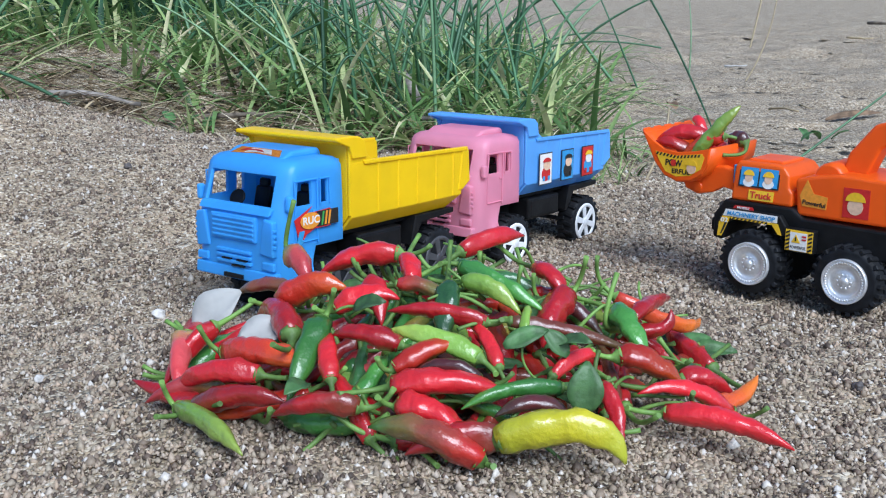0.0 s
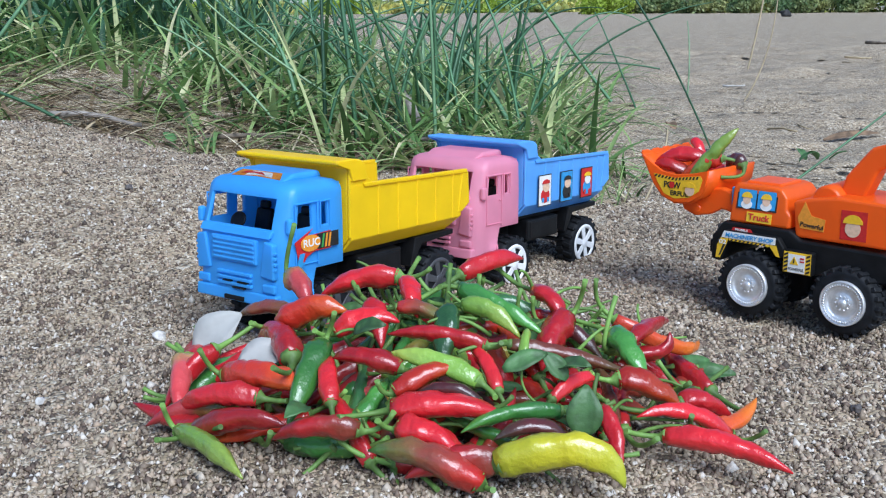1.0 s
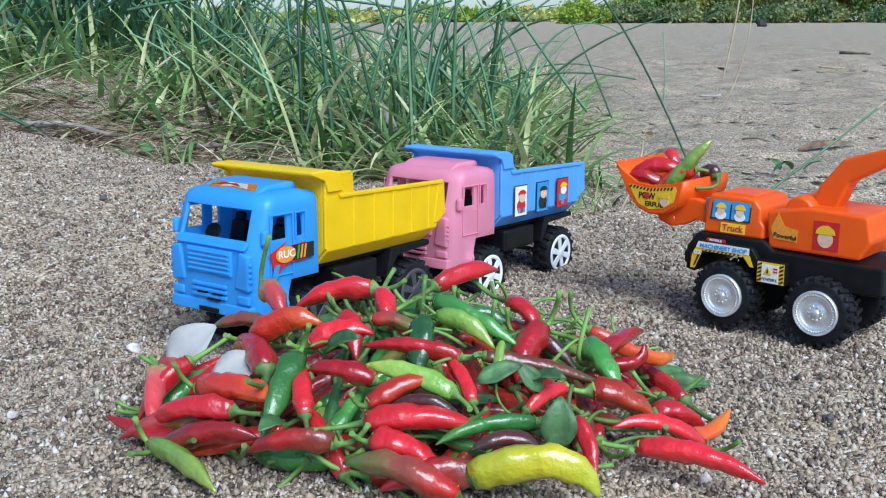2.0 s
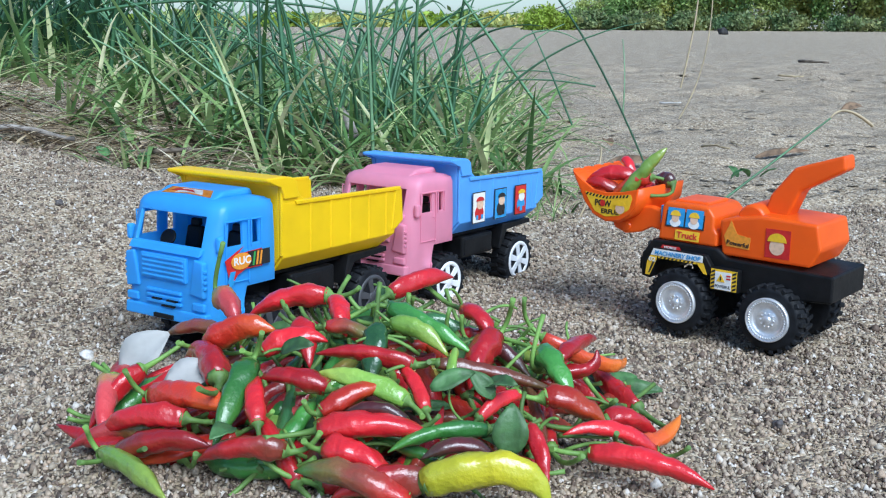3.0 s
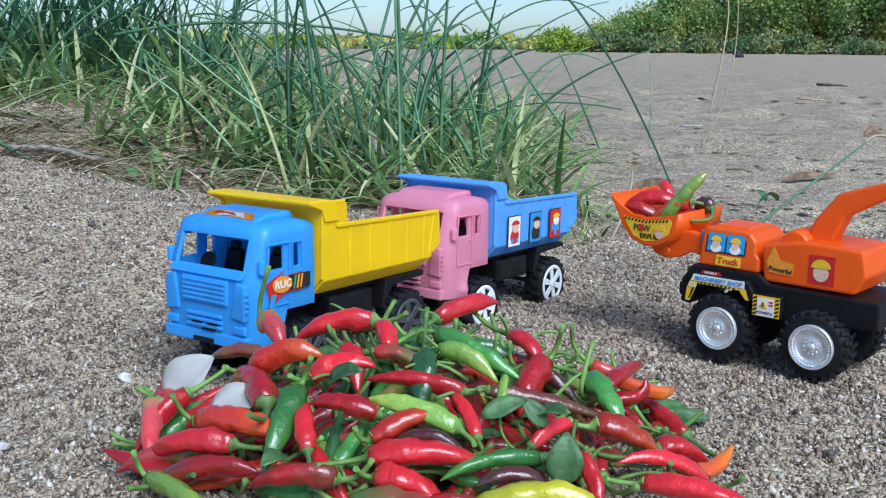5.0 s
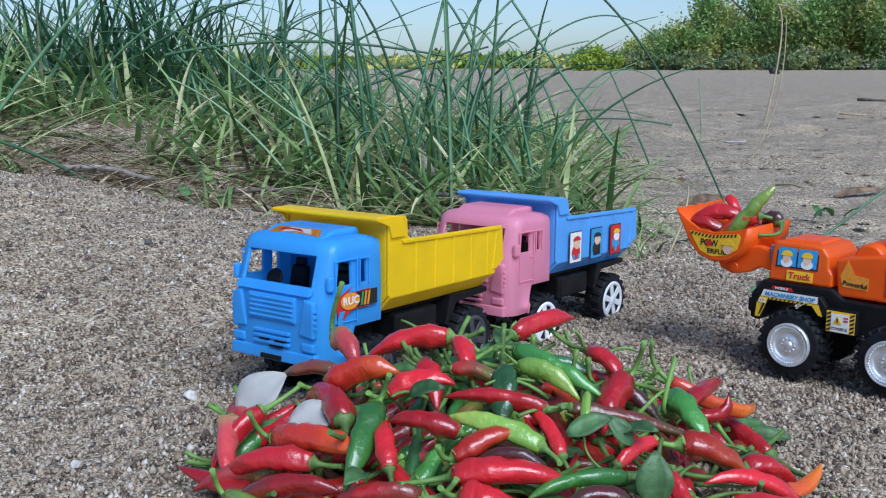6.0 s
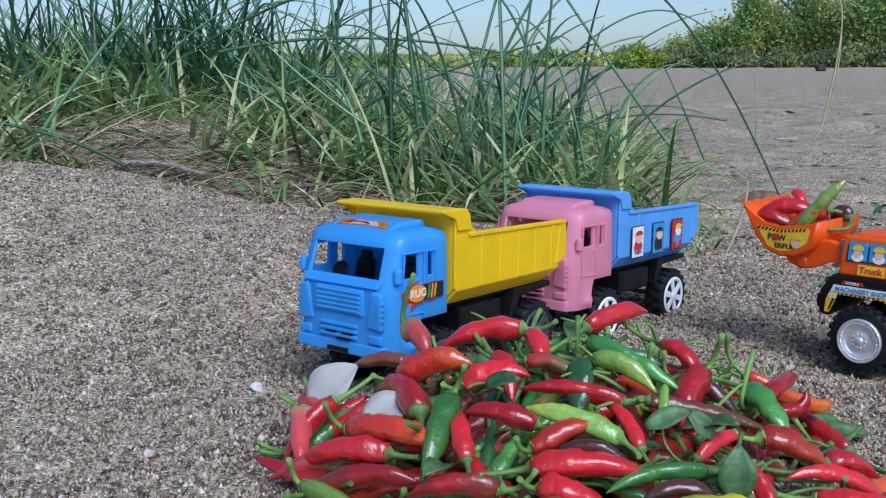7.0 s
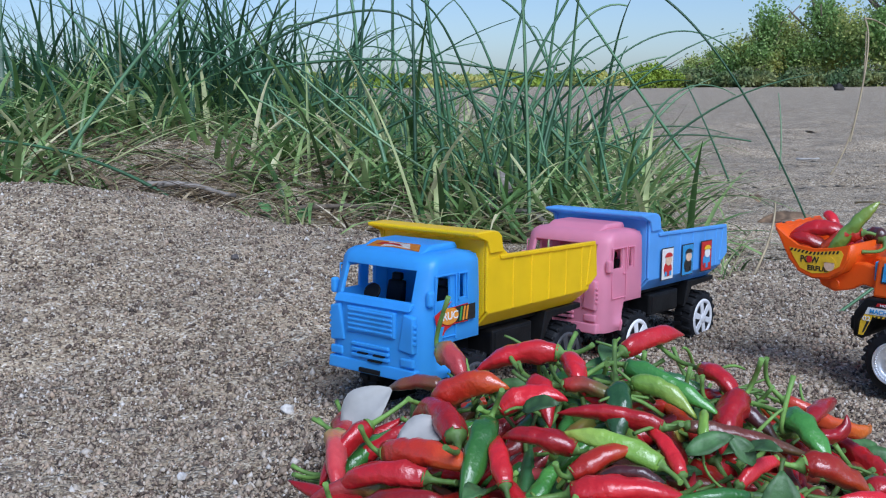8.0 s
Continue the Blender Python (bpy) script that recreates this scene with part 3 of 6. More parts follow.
def dump_truck(m, cab_mat, bed_mat, rim_mat, label, flames, pictures):
    truck = thing("toy_dump_truck", m, label, "toy truck", "toy dump trucks on the sand")
    cab = cab_shell(truck, cab_mat)
    bm = box(bmesh.new(), 0.0715, 0.0745, -0.047, 0.047, 0.064, 0.138)
    part("rear_wall", bm, cab_mat, cab)
    bm = box(bmesh.new(), 0.004, 0.072, -0.047, 0.047, 0.0640, 0.0665)
    part("cab_floor", bm, cab_mat, cab)
    # roof fairing
    bm = prism(bmesh.new(), [(0.019, 0.1405), (0.034, 0.1475), (0.066, 0.1480), (0.070, 0.1405)], -0.033, 0.033, "y", 0.0028, 3)
    part("roof_fairing", bm, cab_mat, truck, smooth=False)
    # front panel relief
    for z in (0.0720, 0.0762, 0.0804, 0.0846, 0.0888):
        part("grille_bar", box(bmesh.new(), -0.0066, -0.001, -0.0235, 0.0235, z - 0.0012, z + 0.0012, 0.0008), cab_mat, truck)
    part("grille_panel", box(bmesh.new(), -0.0058, -0.001, -0.0255, 0.0255, 0.0690, 0.0920, 0.0012), cab_mat, truck)
    part("windscreen_sill", prism(bmesh.new(), [(-0.0050, 0.0945), (-0.001, 0.0955), (0.004, 0.1015), (-0.0018, 0.1005)], -0.040, 0.040, "y", 0.0008), cab_mat, truck)
    for y in (-1, 1):
        part("front_fender_panel", prism(bmesh.new(), [(y * 0.0285, 0.060), (y * 0.044, 0.058), (y * 0.044, 0.090), (y * 0.034, 0.0925)][::y], -0.0052, 0.001, "x", 0.0015), cab_mat, truck)
        for z in (0.066, 0.071, 0.076, 0.081):
            part("vent_bar", box(bmesh.new(), -0.0045, -0.001, min(y * 0.037, y * 0.0455), max(y * 0.037, y * 0.0455), z, z + 0.0028, 0.0006), cab_mat, truck)
        part("headlight", box(bmesh.new(), -0.0050, -0.001, min(y * 0.031, y * 0.044), max(y * 0.031, y * 0.044), 0.0460, 0.0535, 0.0012), cab_mat, truck)
        part("mirror", box(bmesh.new(), 0.0050, 0.0120, min(y * 0.0480, y * 0.0535), max(y * 0.0480, y * 0.0535), 0.0985, 0.1125, 0.0022, 3), cab_mat, truck)
    part("bumper", prism(bmesh.new(), [(-0.0058, 0.0335), (0.004, 0.0325), (0.004, 0.0440), (-0.0048, 0.0440)], -0.0455, 0.0455, "y", 0.0012), cab_mat, truck)
    for z in (0.0475, 0.0525, 0.0575):
        part("air_slot", box(bmesh.new(), -0.0064, -0.001, -0.0195, 0.0195, z, z + 0.0030, 0.0006), cab_mat, truck)
    # thin black blocks stand in for the shade inside the vent openings
    for y0, y1, z in ((-0.015, -0.004, 0.0508), (0.003, 0.013, 0.0508), (-0.012, 0.002, 0.0455)):
        part("slot_gap", box(bmesh.new(), -0.0066, -0.003, y0, y1, z, z + 0.0012), BLACK, truck)
    part("number_plate", box(bmesh.new(), -0.0072, -0.003, -0.011, 0.011, 0.0345, 0.0385, 0.0005), BLACK, truck)
    # door relief on both flanks
    for y in (-1, 1):
        f = y * 0.0502
        lo, hi = min(f, f + y * 0.0012), max(f, f + y * 0.0012)
        for x0, x1, z0, z1 in ((0.0145, 0.0430, 0.1232, 0.1250), (0.0145, 0.0158, 0.070, 0.1232), (0.0415, 0.0430, 0.066, 0.1232), (0.0452, 0.0585, 0.1228, 0.1245),
                               (0.0452, 0.0464, 0.1000, 0.1228), (0.0572, 0.0584, 0.1000, 0.1228), (0.0145, 0.0430, 0.0690, 0.0702)):
            part("door_moulding", box(bmesh.new(), x0, x1, lo, hi, z0, z1, 0.0004, 1), cab_mat, truck)
        part("door_handle", box(bmesh.new(), 0.0365, 0.0405, lo, hi + 0.0006 * (y > 0), 0.0945, 0.0968, 0.0004, 1), cab_mat, truck)
    # seats
    for y in (-0.024, 0.024):
        seat = part("seat", box(bmesh.new(), 0.030, 0.056, y - 0.0095, y + 0.0095, 0.0665, 0.0860, 0.002), BLACK, truck, "black seat")
        bm = prism(bmesh.new(), [(0.050, 0.082), (0.060, 0.082), (0.062, 0.1070), (0.056, 0.1070)], y - 0.0085, y + 0.0085, "y", 0.002)
        part("backrest", bm, BLACK, seat)
        bm = prism(bmesh.new(), [(0.056, 0.1070), (0.062, 0.1070), (0.062, 0.1140), (0.057, 0.1140)], y - 0.005, y + 0.005, "y", 0.0015)
        part("headrest", bm, BLACK, seat)
    wheel_ring = lathe(bmesh.new(), [(0.0068, -0.0007), (0.0082, -0.0007), (0.0082, 0.0007), (0.0068, 0.0007)], 20, "x")
    wheel_ring.transform(pose(0.022, 0.021, 0.101, 0, 25, 0))
    part("steering_wheel", wheel_ring, BLACK, truck)
    # tipper body
    bed = new("tipper_bed")
    bed.parent = truck
    half = 0.0555

    def rim_rise(x):
        """The rim climbs a little towards the cab."""
        return 0.0078 - 0.0022 * (x - 0.0785) / 0.18

    section = [(-half, 0.1265), (-half, 0.0835), (-0.0450, 0.0705), (0.0450, 0.0705), (half, 0.0835), (half, 0.1265)]
    stations = [(0.0785, 0.0785, 0.0785), (0.100, 0.100, 0.100), (0.15, 0.15, 0.15), (0.20, 0.20, 0.20), (0.2390, 0.2510, 0.2590)]
    bm = bmesh.new()
    rows = []
    for low, knee, top in stations:
        row = []
        for k, (y, z) in enumerate(section):
            x = top if k in (0, 5) else knee if k in (1, 4) else low
            row.append(bm.verts.new((x, y, z + (rim_rise(x) if k in (0, 5) else 0))))
        rows.append(row)
    for a, b in zip(rows, rows[1:]):
        for k in range(5):
            bm.faces.new((a[k], a[k + 1], b[k + 1], b[k]))
    bmesh.ops.recalc_face_normals(bm, faces=bm.faces[:])
    shell = part("bed_shell", bm, bed_mat, bed)
    s = shell.modifiers.new("wall", "SOLIDIFY")
    s.thickness, s.offset = 0.0026, 0
    bv = shell.modifiers.new("edge", "BEVEL")
    bv.width, bv.segments, bv.limit_method = 0.0008, 2, "ANGLE"
    bm = prism(bmesh.new(), [(-0.0535, 0.084), (-0.0440, 0.0715), (0.0440, 0.0715), (0.0535, 0.084), (0.0535, 0.150), (-0.0535, 0.150)], 0.0770, 0.0805, "x", 0.0007)
    part("front_board", bm, bed_mat, bed)
    for y in (-1, 1):
        lo, hi = sorted((y * (half - 0.0012), y * (half + 0.0012)))
        bm = prism(bmesh.new(), [(0.0765, 0.0850), (0.0880, 0.0850), (0.0960, 0.1260), (0.1120, 0.1330), (0.1020, 0.1400), (0.0960, 0.1550), (0.0765, 0.1550)], lo, hi, "y", 0.0008)
        part("side_shoulder", bm, bed_mat, bed)
        lo, hi = sorted((y * 0.0562, y * 0.0588))
        part("canopy_flange", prism(bmesh.new(), [(0.0595, 0.1550), (0.0595, 0.1580), (0.0800, 0.1583), (0.0900, 0.1570), (0.0955, 0.1530), (0.0985, 0.1380), (0.0790, 0.1380), (0.0750, 0.1490)], lo, hi, "y", 0.0008), bed_mat, bed)
        lo, hi = sorted((y * (half - 0.0016), y * (half + 0.0030)))
        part("top_rail", prism(bmesh.new(), [(0.0960, 0.1312), (0.2590, 0.1283), (0.2600, 0.1323), (0.0940, 0.1352)], lo, hi, "y", 0.0008), bed_mat, bed)
        lo, hi = sorted((y * (half - 0.0012), y * (half + 0.0022)))
        part("tail_wing", prism(bmesh.new(), [(0.2450, 0.0880), (0.2520, 0.0880), (0.2650, 0.0960), (0.2625, 0.1290), (0.2520, 0.1290)], lo, hi, "y", 0.0008), bed_mat, bed)
        for x in (0.1180, 0.1480, 0.1780, 0.2080, 0.2370):
            bm = bmesh.new()
            lo, hi = sorted((y * (half - 0.001), y * (half + 0.0022)))
            box(bm, x - 0.0022, x + 0.0022, lo, hi, 0.0830, 0.1245 + rim_rise(x), 0.0007, 1)
            part("side_rib", bm, bed_mat, bed)
            bm = prism(bmesh.new(), [(y * (half + 0.0020), 0.0842), (y * (half - 0.002), 0.0842), (y * 0.0440, 0.0712), (y * 0.0462, 0.0700)][::y], x - 0.0035, x + 0.0010, "x", 0.0004, 1)
            part("lower_rib", bm, bed_mat, bed)
    bm = prism(bmesh.new(), [(0.0590, 0.1548), (0.0590, 0.1585), (0.0800, 0.1588), (0.0900, 0.1575), (0.0955, 0.1535), (0.0955, 0.1490), (0.0790, 0.1490), (0.0690, 0.1535)], -0.0580, 0.0580, "y", 0.0015, 3)
    part("canopy", bm, bed_mat, bed)
    # chassis
    part("chassis", box(bmesh.new(), 0.060, 0.245, -0.022, 0.022, 0.034, 0.069, 0.002), BLACK, truck)
    part("bed_frame", box(bmesh.new(), 0.078, 0.246, -0.040, 0.040, 0.0635, 0.0700, 0.001), BLACK, truck)
    for y in (-1, 1):
        lo, hi = sorted((y * 0.020, y * 0.0475))
        tank = part("side_tank", box(bmesh.new(), 0.100, 0.165, lo, hi, 0.0375, 0.0630, 0.0025), BLACK, truck)
        lo, hi = sorted((y * 0.046, y * 0.0483))
        part("tank_cover", box(bmesh.new(), 0.104, 0.161, lo, hi, 0.0405, 0.0600, 0.001), BLACK, tank)
        lo, hi = sorted((y * 0.026, y * 0.0500))
        bm = prism(bmesh.new(), [(0.176, 0.040), (0.180, 0.040), (0.194, 0.0610), (0.248, 0.0635), (0.248, 0.0690), (0.184, 0.0690)], lo, hi, "y", 0.001)
        part("rear_mudguard", bm, BLACK, truck)
    for x, y in ((0.070, -0.0395), (0.070, 0.0395), (0.222, -0.0405), (0.222, 0.0405)):
        add_wheel(truck, x, y, 0.0240 if x > 0.1 else 0.0215, ((TRUCK_TYRE, 0), (rim_mat, -0.0098), (TRUCK_BACKING, -0.0090)), y)
    for x in (0.070, 0.222):
        part("axle", lathe(bmesh.new(), [(0.0025, -0.038), (0.0025, 0.038)], 10, "y", (x, 0, 0.0240)), GREY, truck)
    if flames:
        y = -0.0508
        sticker("badge_wedge", [(0.0120, 0.0905), (0.034, 0.1005), (0.0265, 0.0945), (0.0565, 0.0960), (0.0565, 0.0800), (0.0365, 0.0800), (0.0265, 0.0760), (0.0115, 0.0580), (0.0165, 0.0740)], y - 0.0012, PRINT_RED, truck, "red badge with a flame and dark stripes")
        sticker("badge_bar", rect(0.0395, 0.066, 0.0812, 0.0950), y - 0.0016, PRINT_BLACK, truck)
        for k in range(3):
            x = 0.0440 + k * 0.0042
            sticker("badge_stripe", [(x, 0.0820), (x + 0.0020, 0.0820), (x + 0.0042, 0.0942), (x + 0.0022, 0.0942)], y - 0.0020, PRINT_ORANGE if k else PRINT_GREEN, truck)
        sticker("badge_oval", oval(0.0305, 0.0880, 0.0120, 0.0075), y - 0.0020, PRINT_ORANGE, truck)
        sticker("badge_bolt", [(0.0175, 0.0800), (0.0235, 0.0800), (0.0205, 0.0720), (0.0235, 0.0720), (0.0120, 0.0590), (0.0160, 0.0700), (0.0140, 0.0700)], y - 0.0020, PRINT_BLUE, truck)
        writing("badge_letters", "RUC", 0.0085, side_pose(0.0210, y - 0.0024, 0.0852), PRINT_WHITE, truck, 0.0185)
        # painted flame on the roof fairing
        for name, mat, y0, y1, x0, x1 in (("roof_flame", PRINT_ORANGE, -0.028, 0.028, 0.0225, 0.0325), ("roof_flame_light", PRINT_WHITE, -0.018, 0.014, 0.0240, 0.0310), ("roof_flame_core", PRINT_RED, -0.008, 0.020, 0.0260, 0.0295)):
            off = {"roof_flame": 0.0003, "roof_flame_light": 0.0006, "roof_flame_core": 0.0009}[name]
            zz = lambda x: 0.1405 + (x - 0.019) * 0.4667 + off
            bm = bmesh.new()
            verts = [bm.verts.new((x, yy, zz(x))) for x, yy in ((x0, y0), (x0 + 0.002, (y0 + y1) / 2), (x0, y1), (x1, y1 - 0.004), (x1, y0 + 0.006))]
            face = bm.faces.new(verts)
            bmesh.ops.solidify(bm, geom=[face], thickness=0.0002)
            part(name, bm, mat, truck)
    if pictures:
        y = -0.0590
        up = 0.0055
        for k, x in enumerate((0.1130, 0.1600, 0.2060)):
            back = (PRINT_WHITE, PRINT_BLUE, PRINT_RED)[k]
            border = sticker("picture_sticker", rect(x - 0.0135, x + 0.0135, 0.0745 + up, 0.1115 + up), y, PRINT_BLACK, bed, "small bordered picture sticker with plain coloured shapes")
            sticker("picture_ground", rect(x - 0.0122, x + 0.0122, 0.0757 + up, 0.1103 + up), y - 0.0004, back, border)
            sticker("picture_shape", oval(x, 0.0870 + up, 0.0090, 0.0085), y - 0.0008, (PRINT_RED, PRINT_BLACK, PRINT_BLUE)[k], border)
            sticker("picture_patch", oval(x + 0.001, 0.0965 + up, 0.0068, 0.0055), y - 0.0012, (PRINT_SKIN, PRINT_SKIN, PRINT_WHITE)[k], border)
            sticker("picture_cap", oval(x + 0.0005, 0.1010 + up, 0.0080, 0.0050, 12, 0, 180), y - 0.0016, (PRINT_RED, PRINT_BLACK, PRINT_YELLOW)[k], border)
            for dx in (-0.006, 0.0045):
                sticker("picture_corner", rect(x + dx - 0.001, x + dx + 0.003, 0.0795 + up, 0.0845 + up), y - 0.0012, (PRINT_BLUE, PRINT_BLACK, PRINT_RED)[k], border)
    def along(x):
        return x * 0.92 if x < 0.078 else 0.0718 + (x - 0.078) * STRETCH

    def upward(z):
        return 0.070 + (z - 0.070) * 0.89

    # true proportions of the moulded parts: shorter cab and bed, lower roof
    kind_count = 0
    for ob in truck.children_recursive:
        kind = ob.name.split(".")[0]
        if kind == "wheel" or kind == "axle":
            if kind == "wheel":
                ob.location.x = along(ob.location.x)
            else:
                ob.location.x = along(AXLES[kind_count]) - AXLES[kind_count]
                kind_count += 1
        elif kind in ("tyre", "rim", "backing") or not ob.data:
            continue
        elif ob.location.length < 1e-6:
            for v in ob.data.vertices:
                v.co.x, v.co.z = along(v.co.x), upward(v.co.z)
        else:
            ob.location.x, ob.location.z = along(ob.location.x), upward(ob.location.z)
    return truck


AXLES = (0.070, 0.222)
TRUCK_TYRE = tyre_mesh(0.0300, 0.0205, 18)
WHITE_RIM = spoked_rim_mesh(0.0212, WHITE)
DARK_RIM = spoked_rim_mesh(0.0212, GREY)
TRUCK_BACKING = backing_mesh(0.0208)

BLUE_POSE = pose(-0.0800, 0.0580, 0.005, 0.0, 1.5, 53)
PINK_POSE = pose(0.0795, 0.2695, -0.007, 0.0, 1.5, 51)
dump_truck(BLUE_POSE, BLUE, YELLOW, DARK_RIM, "blue plastic toy dump truck with a yellow tipper bed on sand", True, False)
dump_truck(PINK_POSE, PINK, SKYBLUE, WHITE_RIM, "pink plastic toy dump truck with sky-blue tipper bed, white rims", False, True)


# ---- toy loader ----
def hazard(parent, lift, p0, p1, height, count, slant=0.6):
    """Black and yellow slanted bars along a line in the side plane."""
    p0, p1 = Vector(p0), Vector(p1)
    way = (p1 - p0) / count
    up = Vector((-way.y, way.x)).normalized() * height
    for k in range(count):
        a = p0 + way * k
        b = a + way * 0.52
        sl = way * slant
        sticker("hazard_bar", [tuple(a), tuple(b), tuple(b + up + sl), tuple(a + up + sl)], lift, PRINT_BLACK, parent)


def loader(m):
    car = thing("toy_loader_truck", m, "orange and black plastic toy loader with a raised full bucket", "toy loader")
    half = 0.040
    # lower body
    bm = prism(bmesh.new(), [(0.002, 0.046), (0.012, 0.044), (0.016, 0.050), (0.022, 0.0665), (0.034, 0.0715), (0.068, 0.0715), (0.080, 0.0600), (0.084, 0.046), (0.150, 0.046), (0.205, 0.050), (0.205, 0.0760), (0.098, 0.0780), (0.086, 0.0865), (0.014, 0.0865), (0.002, 0.070)], -half, half, "y", 0.002)
    body = part("body", bm, BLACK, car, "black plastic body")
    part("front_bumper", box(bmesh.new(), -0.005, 0.004, -0.032, 0.032, 0.050, 0.064, 0.002), BLACK, car)
    for y in (-0.022, -0.0075, 0.0075, 0.022):
        part("grille_slot", box(bmesh.new(), 0.0, 0.006, y - 0.004, y + 0.004, 0.067, 0.080, 0.001), GREY, car)
    part("tow_hook", lathe(bmesh.new(), [(0.002, -0.003), (0.0042, -0.003), (0.0042, 0.003), (0.002, 0.003)], 14, "z", (-0.007, -0.012, 0.048)), BLACK, car)
    for y in (-1, 1):
        lo, hi = sorted((y * (half - 0.001), y * (half + 0.007)))
        bm = prism(bmesh.new(), [(0.010, 0.048), (0.017, 0.048), (0.0235, 0.0655), (0.034, 0.0715), (0.068, 0.0715), (0.079, 0.0600), (0.085, 0.0600), (0.0850, 0.0690), (0.078, 0.0790), (0.020, 0.0790), (0.0100, 0.0640)], lo, hi, "y", 0.0012)
        part("wheel_arch", bm, BLACK, car)
    lo = -(half + 0.009)
    part("step_box", box(bmesh.new(), 0.085, 0.1150, lo + 0.001, -half + 0.001, 0.046, 0.0690, 0.0015), BLACK, car)
    # printed panels on the visible flank
    y = -(half + 0.0072)
    sticker("name_panel", [(0.0170, 0.0715), (0.0760, 0.0715), (0.0760, 0.0785), (0.0200, 0.0785)], y, PRINT_WHITE, car, "white name panel with a red tab")
    sticker("name_tab", [(0.0245, 0.0785), (0.0480, 0.0785), (0.0460, 0.0822), (0.0265, 0.0822)], -(half + 0.0012), PRINT_RED, car)
    writing("panel_letters", "MACHINERY SHOP", 0.006, side_pose(0.0215, y - 0.0008, 0.0728), PRINT_BLUE, car, 0.052, 0.15)
    writing("tab_letters", "MOBILE", 0.0032, side_pose(0.0290, -(half + 0.0020), 0.0793), PRINT_WHITE, car, 0.0135)
    sticker("hazard_corner", [(0.0115, 0.0500), (0.0165, 0.0500), (0.0235, 0.0660), (0.0250, 0.0710), (0.0165, 0.0710), (0.0130, 0.0640)], y, PRINT_YELLOW, car, "yellow hazard marking with black bars")
    sticker("hazard_rear", [(0.0690, 0.0710), (0.0770, 0.0710), (0.0815, 0.0600), (0.0775, 0.0605)], y, PRINT_YELLOW, car)
    sticker("hazard_strip", [(0.0265, 0.0690), (0.0695, 0.0690), (0.0690, 0.0710), (0.0255, 0.0710)], y - 0.0001, PRINT_YELLOW, car)
    hazard(car, y - 0.0005, (0.0275, 0.0692), (0.0675, 0.0692), 0.0017, 9, 0.3)
    sticker("hazard_dark", [(0.0150, 0.0520), (0.0170, 0.0530), (0.0225, 0.0655), (0.0195, 0.0645)], y - 0.0004, PRINT_BLACK, car)
    writing("unit_number", "02", 0.0062, side_pose(0.0150, y - 0.0008, 0.0650), PRINT_WHITE, car, 0.0080)
    y = lo - 0.0002 + 0.001
    sticker("warning_back", rect(0.0862, 0.1140, 0.0475, 0.0680), y, PRINT_YELLOW, car, "yellow warning plate with a white label")
    hazard(car, y - 0.0004, (0.0868, 0.0480), (0.0868, 0.0675), -0.004, 5, 0.5)
    hazard(car, y - 0.0004, (0.1095, 0.0480), (0.1095, 0.0675), -0.004, 5, 0.5)
    sticker("warning_label", rect(0.0912, 0.1085, 0.0480, 0.0660), y - 0.0008, PRINT_WHITE, car)
    sticker("warning_triangle", [(0.0930, 0.0560), (0.1020, 0.0560), (0.0975, 0.0640)], y - 0.0012, PRINT_YELLOW, car)
    sticker("warning_mark", rect(0.0969, 0.0981, 0.0575, 0.0615), y - 0.0016, PRINT_BLACK, car)
    for z in (0.0590, 0.0620):
        sticker("label_bar", rect(0.1035, 0.1078, z, z + 0.0015), y - 0.0012, PRINT_RED, car)
    writing("plate_letters", "POWERFUL", 0.004, side_pose(0.0918, y - 0.0012, 0.0500), PRINT_BLACK, car, 0.0160)
    # cab
    bm = prism(bmesh.new(), [(0.0180, 0.0865), (0.0840, 0.0865), (0.0840, 0.1000), (0.0795, 0.1060), (0.0790, 0.1180), (0.0725, 0.1265), (0.0640, 0.1285), (0.0235, 0.1285), (0.0200, 0.1240)], -0.036, 0.036, "y", 0.0028, 3)
    for v in bm.verts:
        if v.co.z > 0.092:
            v.co.y *= 1 - (v.co.z - 0.092) * 2.6
            v.co.z = 0.092 + (v.co.z - 0.092) * 0.93
    cab = part("cab", bm, ORANGE, car, "orange plastic cab")
    part("roof_panel", box(bmesh.new(), 0.028, 0.066, -0.022, 0.022, 0.1240, 0.1280, 0.0018), ORANGE, car)
    tilt = pose(0, -0.0364, 0.0915, -8.8, 0, 0) @ pose(0, 0, -0.0915)
    flank = new("flank_print")
    flank.parent = car
    flank.matrix_local = tilt
    sticker("window_frame", rect(0.0255, 0.0690, 0.1012, 0.1225), -0.0006, PRINT_BLACK, flank, "printed window with a black border")
    for x0, x1 in ((0.0272, 0.0462), (0.0482, 0.0674)):
        sticker("window_print", rect(x0, x1, 0.1028, 0.1210), -0.0010, PRINT_BLUE, flank)
        c = (x0 + x1) / 2
        sticker("print_patch", oval(c, 0.1060, 0.0060, 0.0045), -0.0014, PRINT_WHITE, flank)
        sticker("print_face", oval(c, 0.1110, 0.0042, 0.0048), -0.0018, PRINT_SKIN, flank)
        sticker("print_helmet", oval(c, 0.1130, 0.0058, 0.0056, 12, 0, 180), -0.0022, PRINT_YELLOW, flank)
    sticker("word_plate", rect(0.0380, 0.0650, 0.0890, 0.0990), -0.0006, PRINT_YELLOW, flank)
    writing("word_letters", "Truck", 0.009, side_pose(0.0400, -0.0016, 0.0912), PRINT_RED, flank, 0.0235)
    bm = box(bmesh.new(), 0.0165, 0.0200, -0.030, -0.014, 0.102, 0.121, 0.0008)
    part("front_window", bm, PRINT_BLUE, car)
